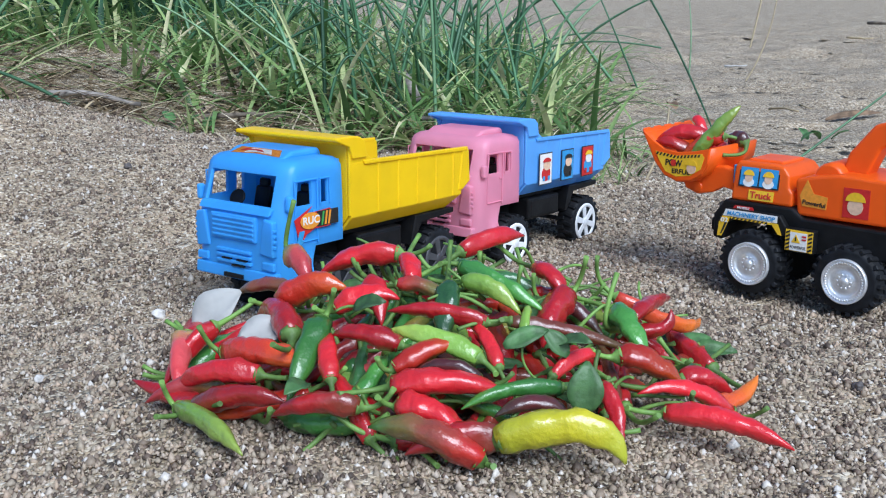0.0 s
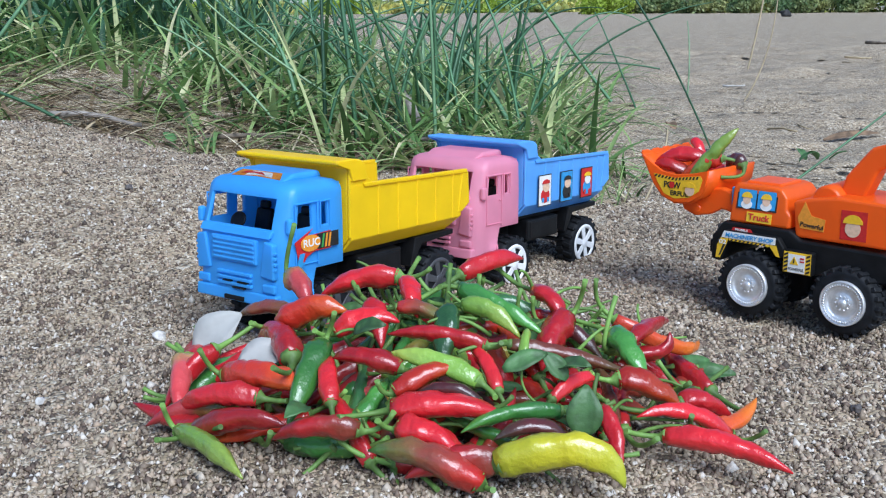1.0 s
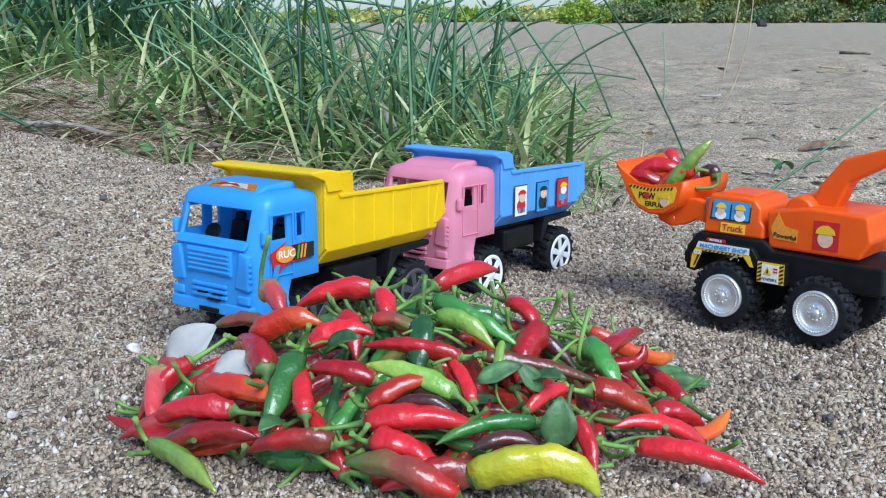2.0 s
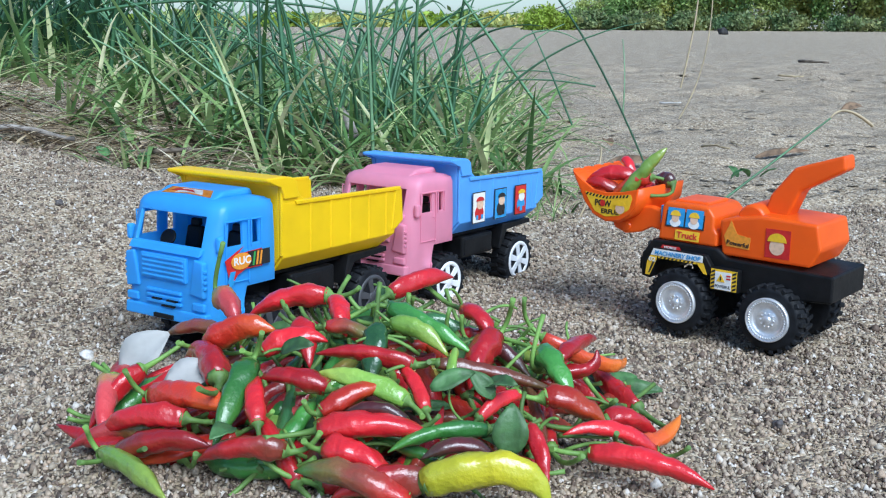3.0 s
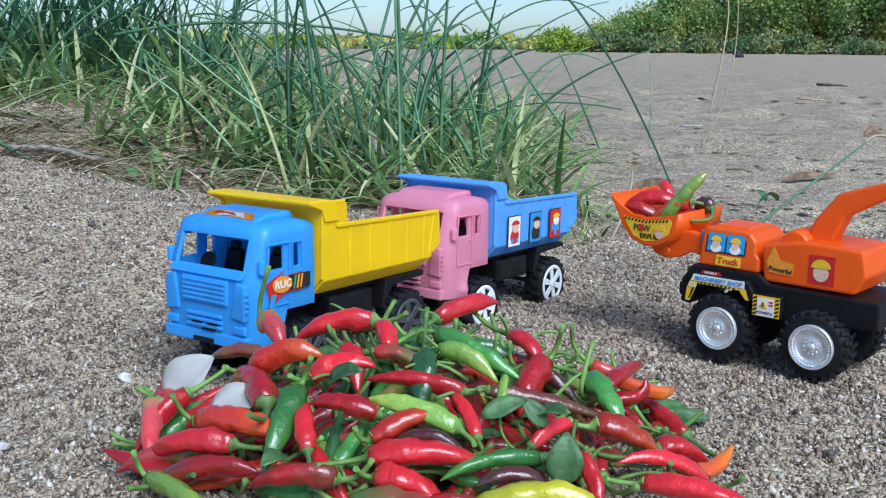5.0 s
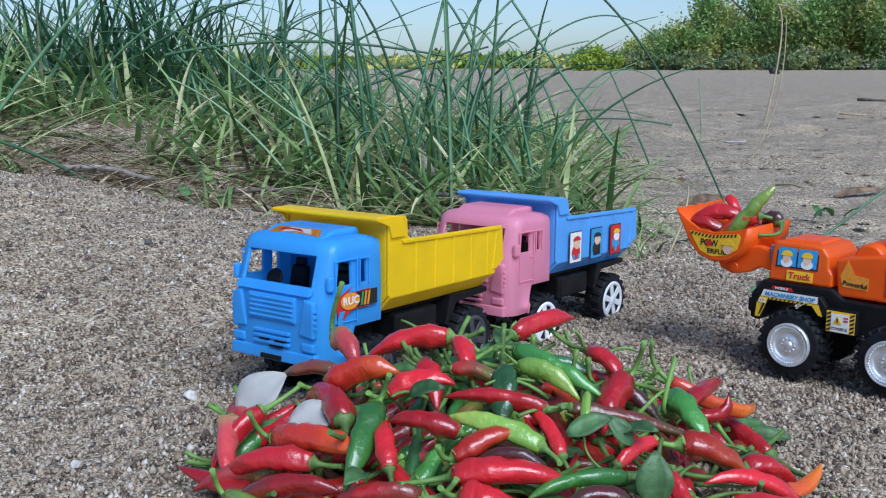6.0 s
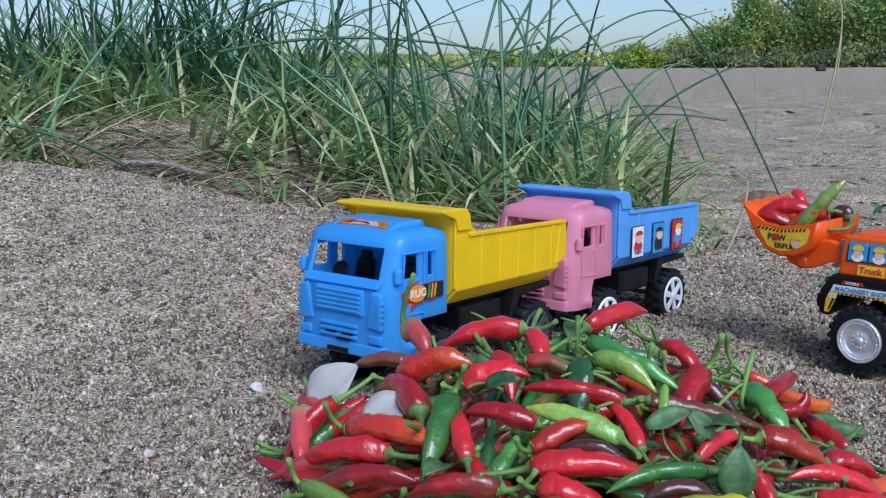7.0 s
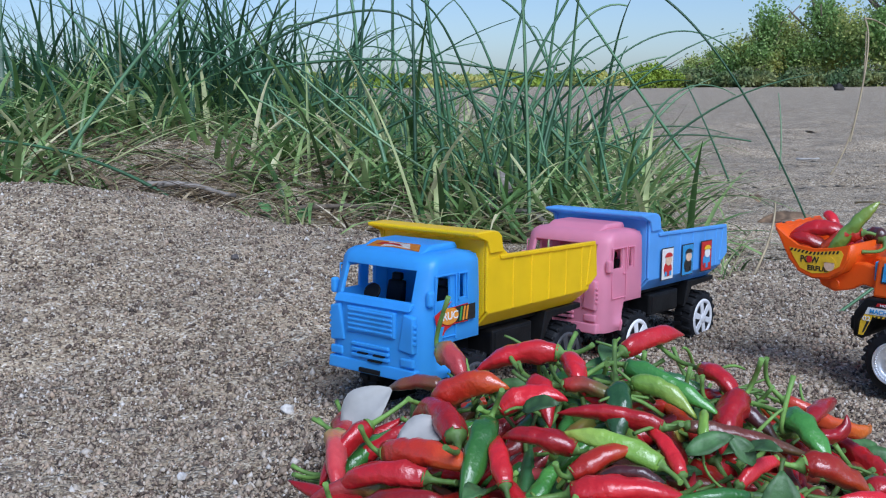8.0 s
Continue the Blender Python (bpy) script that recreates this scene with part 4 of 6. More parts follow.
    bm = box(bmesh.new(), 0.0165, 0.0200, 0.014, 0.030, 0.102, 0.121, 0.0008)
    part("front_window", bm, PRINT_BLUE, car)
    # loading arm
    for y in (-1, 1):
        lo, hi = sorted((y * 0.018, y * 0.028))
        bm = prism(bmesh.new(), [(0.024, 0.0990), (0.022, 0.1120), (0.004, 0.1180), (-0.018, 0.1160), (-0.032, 0.1080), (-0.045, 0.1000), (-0.040, 0.0900), (-0.026, 0.0850), (-0.008, 0.0890), (0.004, 0.0960), (0.018, 0.0930)], lo, hi, "y", 0.0018)
        part("loader_arm", bm, ORANGE, car)
    bm = prism(bmesh.new(), [(0.020, 0.1000), (0.002, 0.1100), (-0.020, 0.1080), (-0.030, 0.0950), (-0.018, 0.0900), (0.004, 0.0980)], -0.018, 0.018, "y", 0.0015)
    part("arm_web", bm, ORANGE, car)
    part("arm_pivot", lathe(bmesh.new(), [(0.0045, -0.031), (0.0045, 0.031)], 16, "y", (-0.024, 0, 0.0935)), ORANGE, car)
    # bucket: two side plates and a curved shell
    curve = [(-0.0830, 0.1500), (-0.0740, 0.1330), (-0.0660, 0.1180), (-0.0550, 0.1060), (-0.0400, 0.1005), (-0.0230, 0.1020), (-0.0100, 0.1100), (-0.0040, 0.1210), (-0.0020, 0.1370)]
    bucket = new("bucket")
    bucket.parent = car
    bm = bmesh.new()
    wide = 0.046
    rows = [[bm.verts.new((x, yy, z)) for x, z in curve] for yy in (-wide, -0.023, 0.0, 0.023, wide)]
    for a, b in zip(rows, rows[1:]):
        for k in range(len(curve) - 1):
            bm.faces.new((a[k], a[k + 1], b[k + 1], b[k]))
    shell = part("bucket_shell", bm, ORANGE, bucket, smooth=True)
    s = shell.modifiers.new("wall", "SOLIDIFY")
    s.thickness, s.offset = 0.0030, 0
    for yy in (-wide, wide):
        top = [(-0.0020, 0.1370), (-0.0200, 0.1325), (-0.0400, 0.1300), (-0.0560, 0.1320), (-0.0700, 0.1400)]
        bm = prism(bmesh.new(), curve + top, yy - 0.0016, yy + 0.0016, "y", 0.0005, 1)
        part("bucket_side", bm, ORANGE, bucket)
    for k in range(5):
        yy = -0.040 + k * 0.020
        bm = prism(bmesh.new(), [(-0.0840, 0.1515), (-0.0825, 0.1515), (-0.0790, 0.1460), (-0.0830, 0.1440)], yy - 0.006, yy + 0.006, "y", 0.0005, 1)
        part("bucket_tooth", bm, ORANGE, bucket)
    y = -(wide + 0.0017)
    plate = [(-0.0660, 0.1290), (-0.0560, 0.1280), (-0.0400, 0.1265), (-0.0100, 0.1310), (-0.0075, 0.1270), (-0.0110, 0.1150), (-0.0230, 0.1070), (-0.0400, 0.1045), (-0.0530, 0.1090), (-0.0610, 0.1200)]
    sticker("bucket_plate", plate, y, PRINT_YELLOW, bucket, "yellow bucket sticker with hazard bars")
    hazard(bucket, y - 0.0004, (-0.0650, 0.1258), (-0.0400, 0.1236), 0.0030, 6, 0.4)
    hazard(bucket, y - 0.0004, (-0.0395, 0.1236), (-0.0110, 0.1275), 0.0030, 7, 0.4)
    writing("bucket_letters", "POW", 0.0095, side_pose(-0.0530, y - 0.0008, 0.1155), PRINT_BLACK, bucket, 0.0200)
    writing("bucket_letters", "ERFUL", 0.0070, side_pose(-0.0450, y - 0.0008, 0.1080), PRINT_BLACK, bucket, 0.0215)
    sticker("print_ring", oval(-0.0428, 0.1188, 0.0030, 0.0036), y - 0.0012, PRINT_RED, bucket)
    sticker("print_face", oval(-0.0215, 0.1148, 0.0055, 0.0055), y - 0.0008, PRINT_SKIN, bucket)
    sticker("print_helmet", oval(-0.0215, 0.1180, 0.0066, 0.0058, 12, 0, 180), y - 0.0012, PRINT_YELLOW, bucket)
    # turntable and boom behind the cab
    bm = prism(bmesh.new(), [(0.0900, 0.0800), (0.1800, 0.0800), (0.1900, 0.0980), (0.1850, 0.1220), (0.1300, 0.1240), (0.1000, 0.1190), (0.0860, 0.1150)], -0.036, 0.036, "y", 0.003, 3)
    part("turntable", bm, ORANGE, car, "orange rotating upper body")
    part("motor_cover", lathe(bmesh.new(), [(0.0125, -0.026), (0.0150, -0.022), (0.0150, 0.022), (0.0125, 0.026)], 24, "y", (0.114, 0, 0.1170)), ORANGE, car)
    bm = prism(bmesh.new(), [(0.1180, 0.1150), (0.1420, 0.1150), (0.1560, 0.1480), (0.1980, 0.1720), (0.1960, 0.1860), (0.1480, 0.1700), (0.1260, 0.1420)], -0.012, 0.012, "y", 0.003, 3)
    part("boom", bm, ORANGE, car, "raised orange boom")
    y = -0.0363
    sticker("wedge_print", [(0.0920, 0.1000), (0.0990, 0.1160), (0.1060, 0.1030), (0.1200, 0.1010), (0.1190, 0.0890), (0.0950, 0.0900)], y, PRINT_ORANGE, car)
    writing("wedge_letters", "Powerful", 0.006, side_pose(0.0950, y - 0.0008, 0.0925, -4), PRINT_BLACK, car, 0.0230)
    sticker("print_block", rect(0.1350, 0.1600, 0.0850, 0.1130), y, PRINT_RED, car)
    sticker("print_face", oval(0.1470, 0.0960, 0.0075, 0.0080), y - 0.0004, PRINT_SKIN, car)
    sticker("print_helmet", oval(0.1470, 0.1010, 0.0095, 0.0085, 12, 0, 180), y - 0.0008, PRINT_YELLOW, car)
    for x, yy in ((0.052, -0.0395), (0.052, 0.0395), (0.150, -0.0395), (0.150, 0.0395)):
        add_wheel(car, x, yy, 0.0340, ((LOADER_TYRE, 0), (LOADER_RIM, -0.0152)), yy)
    for x in (0.052, 0.150):
        part("axle", lathe(bmesh.new(), [(0.003, -0.036), (0.003, 0.036)], 10, "y", (x, 0, 0.0340)), GREY, car)
    for ob in car.children:
        if ob.name.split(".")[0] not in ("wheel", "axle"):
            ob.location.z += 0.006
    return car


LOADER_TYRE = tyre_mesh(0.0340, 0.0260, 22)
LOADER_RIM = chrome_rim_mesh(0.0216)
LOADER_POSE = pose(0.354, 0.200, 0.0, 0, 0, -45) @ Matrix.Scale(0.88, 4)
loader(LOADER_POSE)

# ---- chillies ----
def bezier(a, b, c, n):
    return [a * (1 - t) ** 2 + b * 2 * t * (1 - t) + c * t * t for t in (k / (n - 1) for k in range(n))]


def chilli(start, end, r, kind, stem_end=None, bend=(0, 0, 0.006), seed=0, label=""):
    """A chilli from its shoulder to its tip, with a calyx and a curved stem."""
    rng = random.Random(int(abs(start[0] * 7919 + start[1] * 104729 + end[0] * 31337) * 1000) + seed)
    a, c = Vector(start), Vector(end)
    b = (a + c) / 2 + Vector(bend) * 2 + Vector([rng.uniform(-1, 1) * (c - a).length * 0.09 for _ in range(3)])
    n = 17
    line = bezier(a, b, c, n)
    radii = []
    for k in range(n):
        t = k / (n - 1)
        body = min(1, 0.74 + 1.5 * t) if t < 0.175 else 1 - 0.38 * (t - 0.175) if t < 0.6 else 0.8385 * max(1 - ((t - 0.6) / 0.41) ** 1.6, 0) ** 0.95
        radii.append(r * max(body, 0.07) * (1 + 0.05 * rng.uniform(-1, 1)))
    bm = bmesh.new()
    uv = bm.loops.layers.uv.new("UVMap")
    rings = tube(bm, line, radii, 14, uv)
    phase = rng.uniform(0, 6)
    for i, ring in enumerate(rings):
        mid = line[i]
        for k, v in enumerate(ring):
            lump = 0.09 * math.sin(3 * 2 * math.pi * k / 14 + phase + i * 0.15) + 0.26 * noise.noise(v.co * 130 + Vector((phase, 0, 0)))
            v.co = mid + (v.co - mid) * (1 + lump)
    for v in bm.verts:
        v.co -= a
    ob = part("chilli", bm, CHILLI[kind])
    ob.location = a
    names = {"red": "glossy red chilli", "darkred": "dark red chilli", "orangered": "orange-red chilli", "orange": "orange ripening chilli",
             "pinkred": "wrinkled pale red and green chilli", "brown": "brownish half-ripe chilli", "purple": "dark purplish chilli", "green": "fresh green chilli",
             "darkgreen": "dark green chilli", "palegreen": "light green chilli", "yellow": "large curved yellow-green chilli", "greenred": "half green, half red chilli"}
    tagged(ob, label or names[kind] + " with green stem in a heap", "chilli", "heap of chillies")
    out = (line[0] - line[1]).normalized()
    if stem_end is None:
        away = (out + Vector((rng.uniform(-0.5, 0.5), rng.uniform(-0.5, 0.5), rng.uniform(0.0, 0.7)))).normalized()
        tip = a + away * rng.uniform(0.024, 0.048)
    else:
        tip = Vector(stem_end)
    mid = a + out * (tip - a).length * 0.55
    sm = bmesh.new()
    sl = bezier(a - out * r * 0.15, mid, tip, 9)
    sr = [r * 0.80, r * 0.66, r * 0.30] + [min(0.0016, r * 0.25)] * 4 + [min(0.0015, r * 0.25), min(0.0018, r * 0.28)]
    sl[1] = sl[0].lerp(sl[1], 0.45)
    sl[2] = sl[0] + out * r * 0.62
    tube(sm, sl, sr, 9)
    for v in sm.verts:
        v.co -= a
    part("stem", sm, STEM, ob)
    return ob


def leaf(place, way, length, width, mat, name="chilli_leaf", curl=0.25, label="dark green pepper leaf lying on the chilli heap", tilt=(0, 0, 1)):
    """A pointed, slightly folded blade with thickness."""
    w = Vector(way).normalized()
    up = Vector(tilt).normalized()
    up = (up - w * up.dot(w)).normalized()
    s = w.cross(up)
    bm = bmesh.new()
    n = 9
    rows = []
    for k in range(n):
        t = k / (n - 1)
        half = width / 2 * math.sin(math.pi * min(t * 0.93 + 0.05, 1)) ** 0.8 * (1.15 - 0.4 * t)
        mid = w * (length * t) + up * (curl * length * math.sin(t * 2.6) * 0.4)
        rows.append([bm.verts.new(mid + s * (half * q) + up * (abs(q) * half * 0.3 + 0.002 * noise.noise(Vector((t * 4, q * 2, length * 99))))) for q in (-1, -0.5, 0, 0.5, 1)])
    for a, b in zip(rows, rows[1:]):
        for k in range(4):
            bm.faces.new((a[k], a[k + 1], b[k + 1], b[k])).smooth = True
    ob = part(name, bm, mat)
    ob.location = place
    m = ob.modifiers.new("thick", "SOLIDIFY")
    m.thickness = 0.0004
    return tagged(ob, label, "leaf")


def top_layer():
    """The chillies that show on the outside of the heap."""
    chilli((0.124, -0.155, 0.072), (0.202, -0.153, 0.050), 0.0046, 'brown', (0.092, -0.164, 0.070))
    chilli((0.109, -0.157, 0.072), (0.050, -0.145, 0.076), 0.0059, 'red', (0.118, -0.167, 0.077))
    chilli((0.055, -0.198, 0.048), (0.119, -0.202, 0.045), 0.0080, 'red', (0.025, -0.211, 0.049))
    chilli((0.112, -0.231, 0.030), (0.179, -0.244, 0.021), 0.0102, 'yellow', None, bend=(0.012, 0.0, 0.013))
    chilli((0.102, -0.239, 0.022), (0.042, -0.220, 0.033), 0.0088, 'greenred', (0.109, -0.249, 0.023))
    chilli((0.112, -0.228, 0.028), (0.062, -0.232, 0.022), 0.0090, 'darkred', None)
    chilli((0.211, -0.191, 0.027), (0.274, -0.227, 0.020), 0.0067, 'red', (0.188, -0.194, 0.032))
    chilli((0.255, -0.171, 0.019), (0.196, -0.183, 0.036), 0.0054, 'red', (0.272, -0.184, 0.027))
    chilli((0.188, -0.161, 0.051), (0.228, -0.165, 0.031), 0.0079, 'orangered', (0.171, -0.167, 0.058))
    chilli((0.238, -0.173, 0.024), (0.278, -0.144, 0.032), 0.0060, 'orange', None, bend=(0.006, 0, -0.005))
    chilli((0.228, -0.157, 0.034), (0.264, -0.147, 0.018), 0.0067, 'red', None)
    chilli((0.162, -0.119, 0.076), (0.143, -0.157, 0.056), 0.0095, 'red', (0.173, -0.123, 0.103))
    chilli((0.199, -0.085, 0.066), (0.263, -0.057, 0.042), 0.0058, 'orange', (0.185, -0.090, 0.095), bend=(0.01, -0.01, -0.006))
    chilli((0.205, -0.113, 0.060), (0.243, -0.051, 0.054), 0.0053, 'red', None)
    chilli((0.193, -0.115, 0.065), (0.208, -0.153, 0.046), 0.0078, 'green', None)
    chilli((0.096, -0.107, 0.094), (0.146, -0.140, 0.073), 0.0068, 'green', (0.082, -0.117, 0.098))
    chilli((0.097, -0.124, 0.088), (0.131, -0.146, 0.073), 0.0061, 'palegreen', None)
    chilli((0.087, -0.131, 0.086), (0.082, -0.163, 0.058), 0.0085, 'darkgreen', None)
    chilli((0.096, -0.086, 0.098), (0.140, -0.055, 0.101), 0.0065, 'red', None)
    chilli((0.055, -0.083, 0.096), (0.001, -0.076, 0.081), 0.0080, 'red', (0.076, -0.092, 0.104))
    chilli((0.061, -0.095, 0.095), (0.068, -0.127, 0.081), 0.0071, 'red', None)
    chilli((-0.021, -0.053, 0.089), (-0.005, -0.085, 0.076), 0.0080, 'pinkred', (-0.016, -0.061, 0.128))
    chilli((-0.022, -0.095, 0.069), (0.023, -0.112, 0.081), 0.0090, 'orangered', (-0.040, -0.108, 0.073))
    chilli((-0.021, -0.072, 0.071), (-0.061, -0.050, 0.060), 0.0052, 'brown', None)
    chilli((0.017, -0.132, 0.074), (0.057, -0.137, 0.081), 0.0067, 'red', (0.005, -0.142, 0.078))
    chilli((-0.009, -0.146, 0.061), (-0.038, -0.098, 0.058), 0.0095, 'red', None, bend=(0.004, 0.006, 0.010))
    chilli((0.010, -0.142, 0.069), (-0.006, -0.195, 0.037), 0.0084, 'green', (0.018, -0.145, 0.090))
    chilli((-0.052, -0.134, 0.047), (0.007, -0.177, 0.051), 0.0086, 'orangered', (-0.066, -0.141, 0.066))
    chilli((-0.026, -0.169, 0.045), (-0.081, -0.146, 0.028), 0.0074, 'red', (-0.008, -0.175, 0.045))
    chilli((-0.061, -0.171, 0.027), (-0.112, -0.133, 0.029), 0.0061, 'red', None, bend=(0.002, 0, -0.006))
    chilli((-0.065, -0.173, 0.025), (-0.006, -0.195, 0.037), 0.0075, 'darkred', (-0.083, -0.188, 0.027))
    chilli((0.036, -0.208, 0.040), (-0.014, -0.201, 0.032), 0.0068, 'darkred', (0.056, -0.211, 0.052))
    chilli((-0.075, -0.168, 0.024), (-0.027, -0.224, 0.019), 0.0064, 'palegreen', (-0.083, -0.171, 0.042))
    chilli((0.019, -0.190, 0.049), (0.016, -0.148, 0.061), 0.0059, 'red', (0.022, -0.202, 0.041))
    chilli((0.104, -0.184, 0.059), (0.051, -0.161, 0.069), 0.0067, 'palegreen', (0.113, -0.196, 0.054))
    chilli((0.055, -0.188, 0.055), (0.099, -0.172, 0.065), 0.0062, 'orangered', (0.046, -0.194, 0.064))
    chilli((0.058, -0.173, 0.064), (0.017, -0.157, 0.065), 0.0064, 'red', (0.067, -0.181, 0.067))
    chilli((0.103, -0.197, 0.051), (0.063, -0.189, 0.050), 0.0054, 'purple', (0.122, -0.205, 0.058))
    chilli((0.115, -0.188, 0.055), (0.099, -0.148, 0.068), 0.0046, 'red', None)
    chilli((0.150, -0.195, 0.045), (0.093, -0.213, 0.040), 0.0050, 'green', None)
    chilli((0.059, -0.210, 0.041), (0.100, -0.227, 0.026), 0.0085, 'red', (0.047, -0.216, 0.049))
    chilli((0.175, -0.188, 0.042), (0.182, -0.218, 0.018), 0.0056, 'red', None)
    chilli((0.150, -0.210, 0.035), (0.111, -0.215, 0.036), 0.0054, 'purple', None)
    chilli((-0.089, -0.042, 0.034), (-0.086, -0.109, 0.031), 0.0079, 'red', None)
    chilli((0.038, -0.115, 0.086), (0.046, -0.145, 0.067), 0.0072, 'red', None)
    chilli((0.130, -0.167, 0.065), (0.136, -0.137, 0.073), 0.0031, 'palegreen', None)
    chilli((0.146, -0.189, 0.050), (0.178, -0.159, 0.049), 0.0046, 'red', None)
    chilli((0.056, -0.123, 0.086), (0.089, -0.139, 0.078), 0.0051, 'greenred', None)
    chilli((-0.098, -0.026, 0.027), (-0.062, -0.061, 0.046), 0.0066, 'red', None)
    chilli((0.145, -0.092, 0.088), (0.162, -0.120, 0.071), 0.0060, 'red', None)
    chilli((-0.088, -0.085, 0.040), (-0.080, -0.150, 0.024), 0.0080, 'pinkred', None)
    chilli((-0.066, -0.098, 0.052), (-0.094, -0.128, 0.022), 0.0071, 'red', None)
    chilli((-0.046, -0.150, 0.030), (-0.100, -0.150, 0.020), 0.0072, 'pinkred', None)
    chilli((0.208, -0.108, 0.050), (0.232, -0.102, 0.062), 0.0051, 'red', (0.196, -0.112, 0.046), bend=(0.006, 0, -0.006))
    chilli((0.190, -0.118, 0.056), (0.214, -0.092, 0.040), 0.0062, 'palegreen', (0.193, -0.120, 0.092))
    chilli((0.118, -0.090, 0.080), (0.156, -0.096, 0.062), 0.0060, 'darkgreen', (0.108, -0.094, 0.100))
    chilli((0.150, -0.106, 0.070), (0.186, -0.128, 0.050), 0.0055, 'purple', (0.142, -0.106, 0.088))
    chilli((0.140, -0.100, 0.072), (0.176, -0.080, 0.056), 0.0056, 'red', (0.134, -0.108, 0.094))
    for place, way, ln, wd, tilt in (((0.160, -0.182, 0.024), (0.1, 0.3, 1.0), 0.029, 0.021, (-0.1, -1, 0.3)), ((0.118, -0.150, 0.052), (1, 0.2, 0.3), 0.028, 0.013, (0, -0.7, 0.8)),
                                     ((0.150, -0.140, 0.050), (0.6, -0.6, 0.2), 0.026, 0.013, (0.2, -0.6, 0.8)), ((0.155, -0.150, 0.046), (-0.5, 0.2, 0.5), 0.022, 0.012, (0, -0.7, 0.6)),
                                     ((0.245, -0.020, 0.002), (0.8, 0.5, 0.02), 0.038, 0.018, (0, -0.4, 0.9)), ((0.255, -0.016, 0.000), (1, -0.2, 0.02), 0.036, 0.016, (0, -0.5, 0.9)),
                                     ((0.006, -0.162, 0.036), (-0.4, -0.8, 0.0), 0.022, 0.012, (0, -0.6, 0.8)), ((0.030, -0.118, 0.066), (0.6, -0.3, 0.2), 0.024, 0.013, (0, -0.6, 0.8))):
        leaf((place[0], place[1] - 0.034, place[2] + 0.014), way, ln, wd, LEAF, tilt=tilt)
    leaf((-0.086, -0.070, 0.042), (0.75, 0.2, 0.55), 0.040, 0.030, PETAL, "white_petal", 0.15, "large creamy white fallen petal on the chilli heap", (-0.2, -0.8, 0.6))
    leaf((-0.091, -0.034, 0.029), (0.5, 0.4, 0.3), 0.030, 0.028, PETAL, "white_petal", 0.2, "large creamy white fallen petal on the chilli heap", (-0.5, -0.6, 0.6))
    leaf((-0.045, -0.133, 0.053), (0.9, 0.2, 0.15), 0.036, 0.024, PETAL, "white_petal", 0.3, "small creamy white fallen petal on the chilli heap", (0, -0.6, 0.8))
    inside = "chilli lying in the raised loader bucket"
    for a, b, r, kind, s in (((-0.028, -0.012, 0.149), (-0.078, -0.030, 0.142), 0.0085, "red", (-0.012, 0.000, 0.160)), ((-0.040, -0.022, 0.131), (-0.078, -0.034, 0.140), 0.0075, "darkred", (-0.030, -0.015, 0.136)),
                             ((-0.006, -0.014, 0.152), (-0.046, -0.034, 0.124), 0.0080, "orangered", (0.004, -0.006, 0.150)), ((-0.034, -0.030, 0.128), (0.008, -0.008, 0.184), 0.0072, "palegreen", (-0.044, -0.030, 0.118)),
                             ((0.004, 0.012, 0.143), (-0.020, 0.022, 0.136), 0.0085, "purple", (-0.002, -0.022, 0.134)), ((-0.050, 0.020, 0.146), (-0.072, 0.034, 0.160), 0.0060, "red", (-0.038, 0.010, 0.140)),
                             ((-0.020, 0.020, 0.128), (-0.064, 0.024, 0.130), 0.0090, "red", (-0.010, 0.012, 0.130))):
        chilli(LOADER_POSE @ Vector(a), LOADER_POSE @ Vector(b), r * 0.88, kind, LOADER_POSE @ Vector(s), label={"palegreen": "light green ", "purple": "dark purplish ", "orangered": "orange-red ", "darkred": "dark red "}.get(kind, "glossy red ") + inside)


top_layer()



PILE = (0.085, -0.071, 0.196, 0.152, 0.128, 0.0836)


def pile_height(x, y):
    cx, cy, rx, front, back, top = PILE
    r2 = ((x - cx) / rx) ** 2 + ((y - cy) / (front if y < cy else back)) ** 2
    return 0.0135 + top * max(0.0, 1 - r2 ** 0.8)


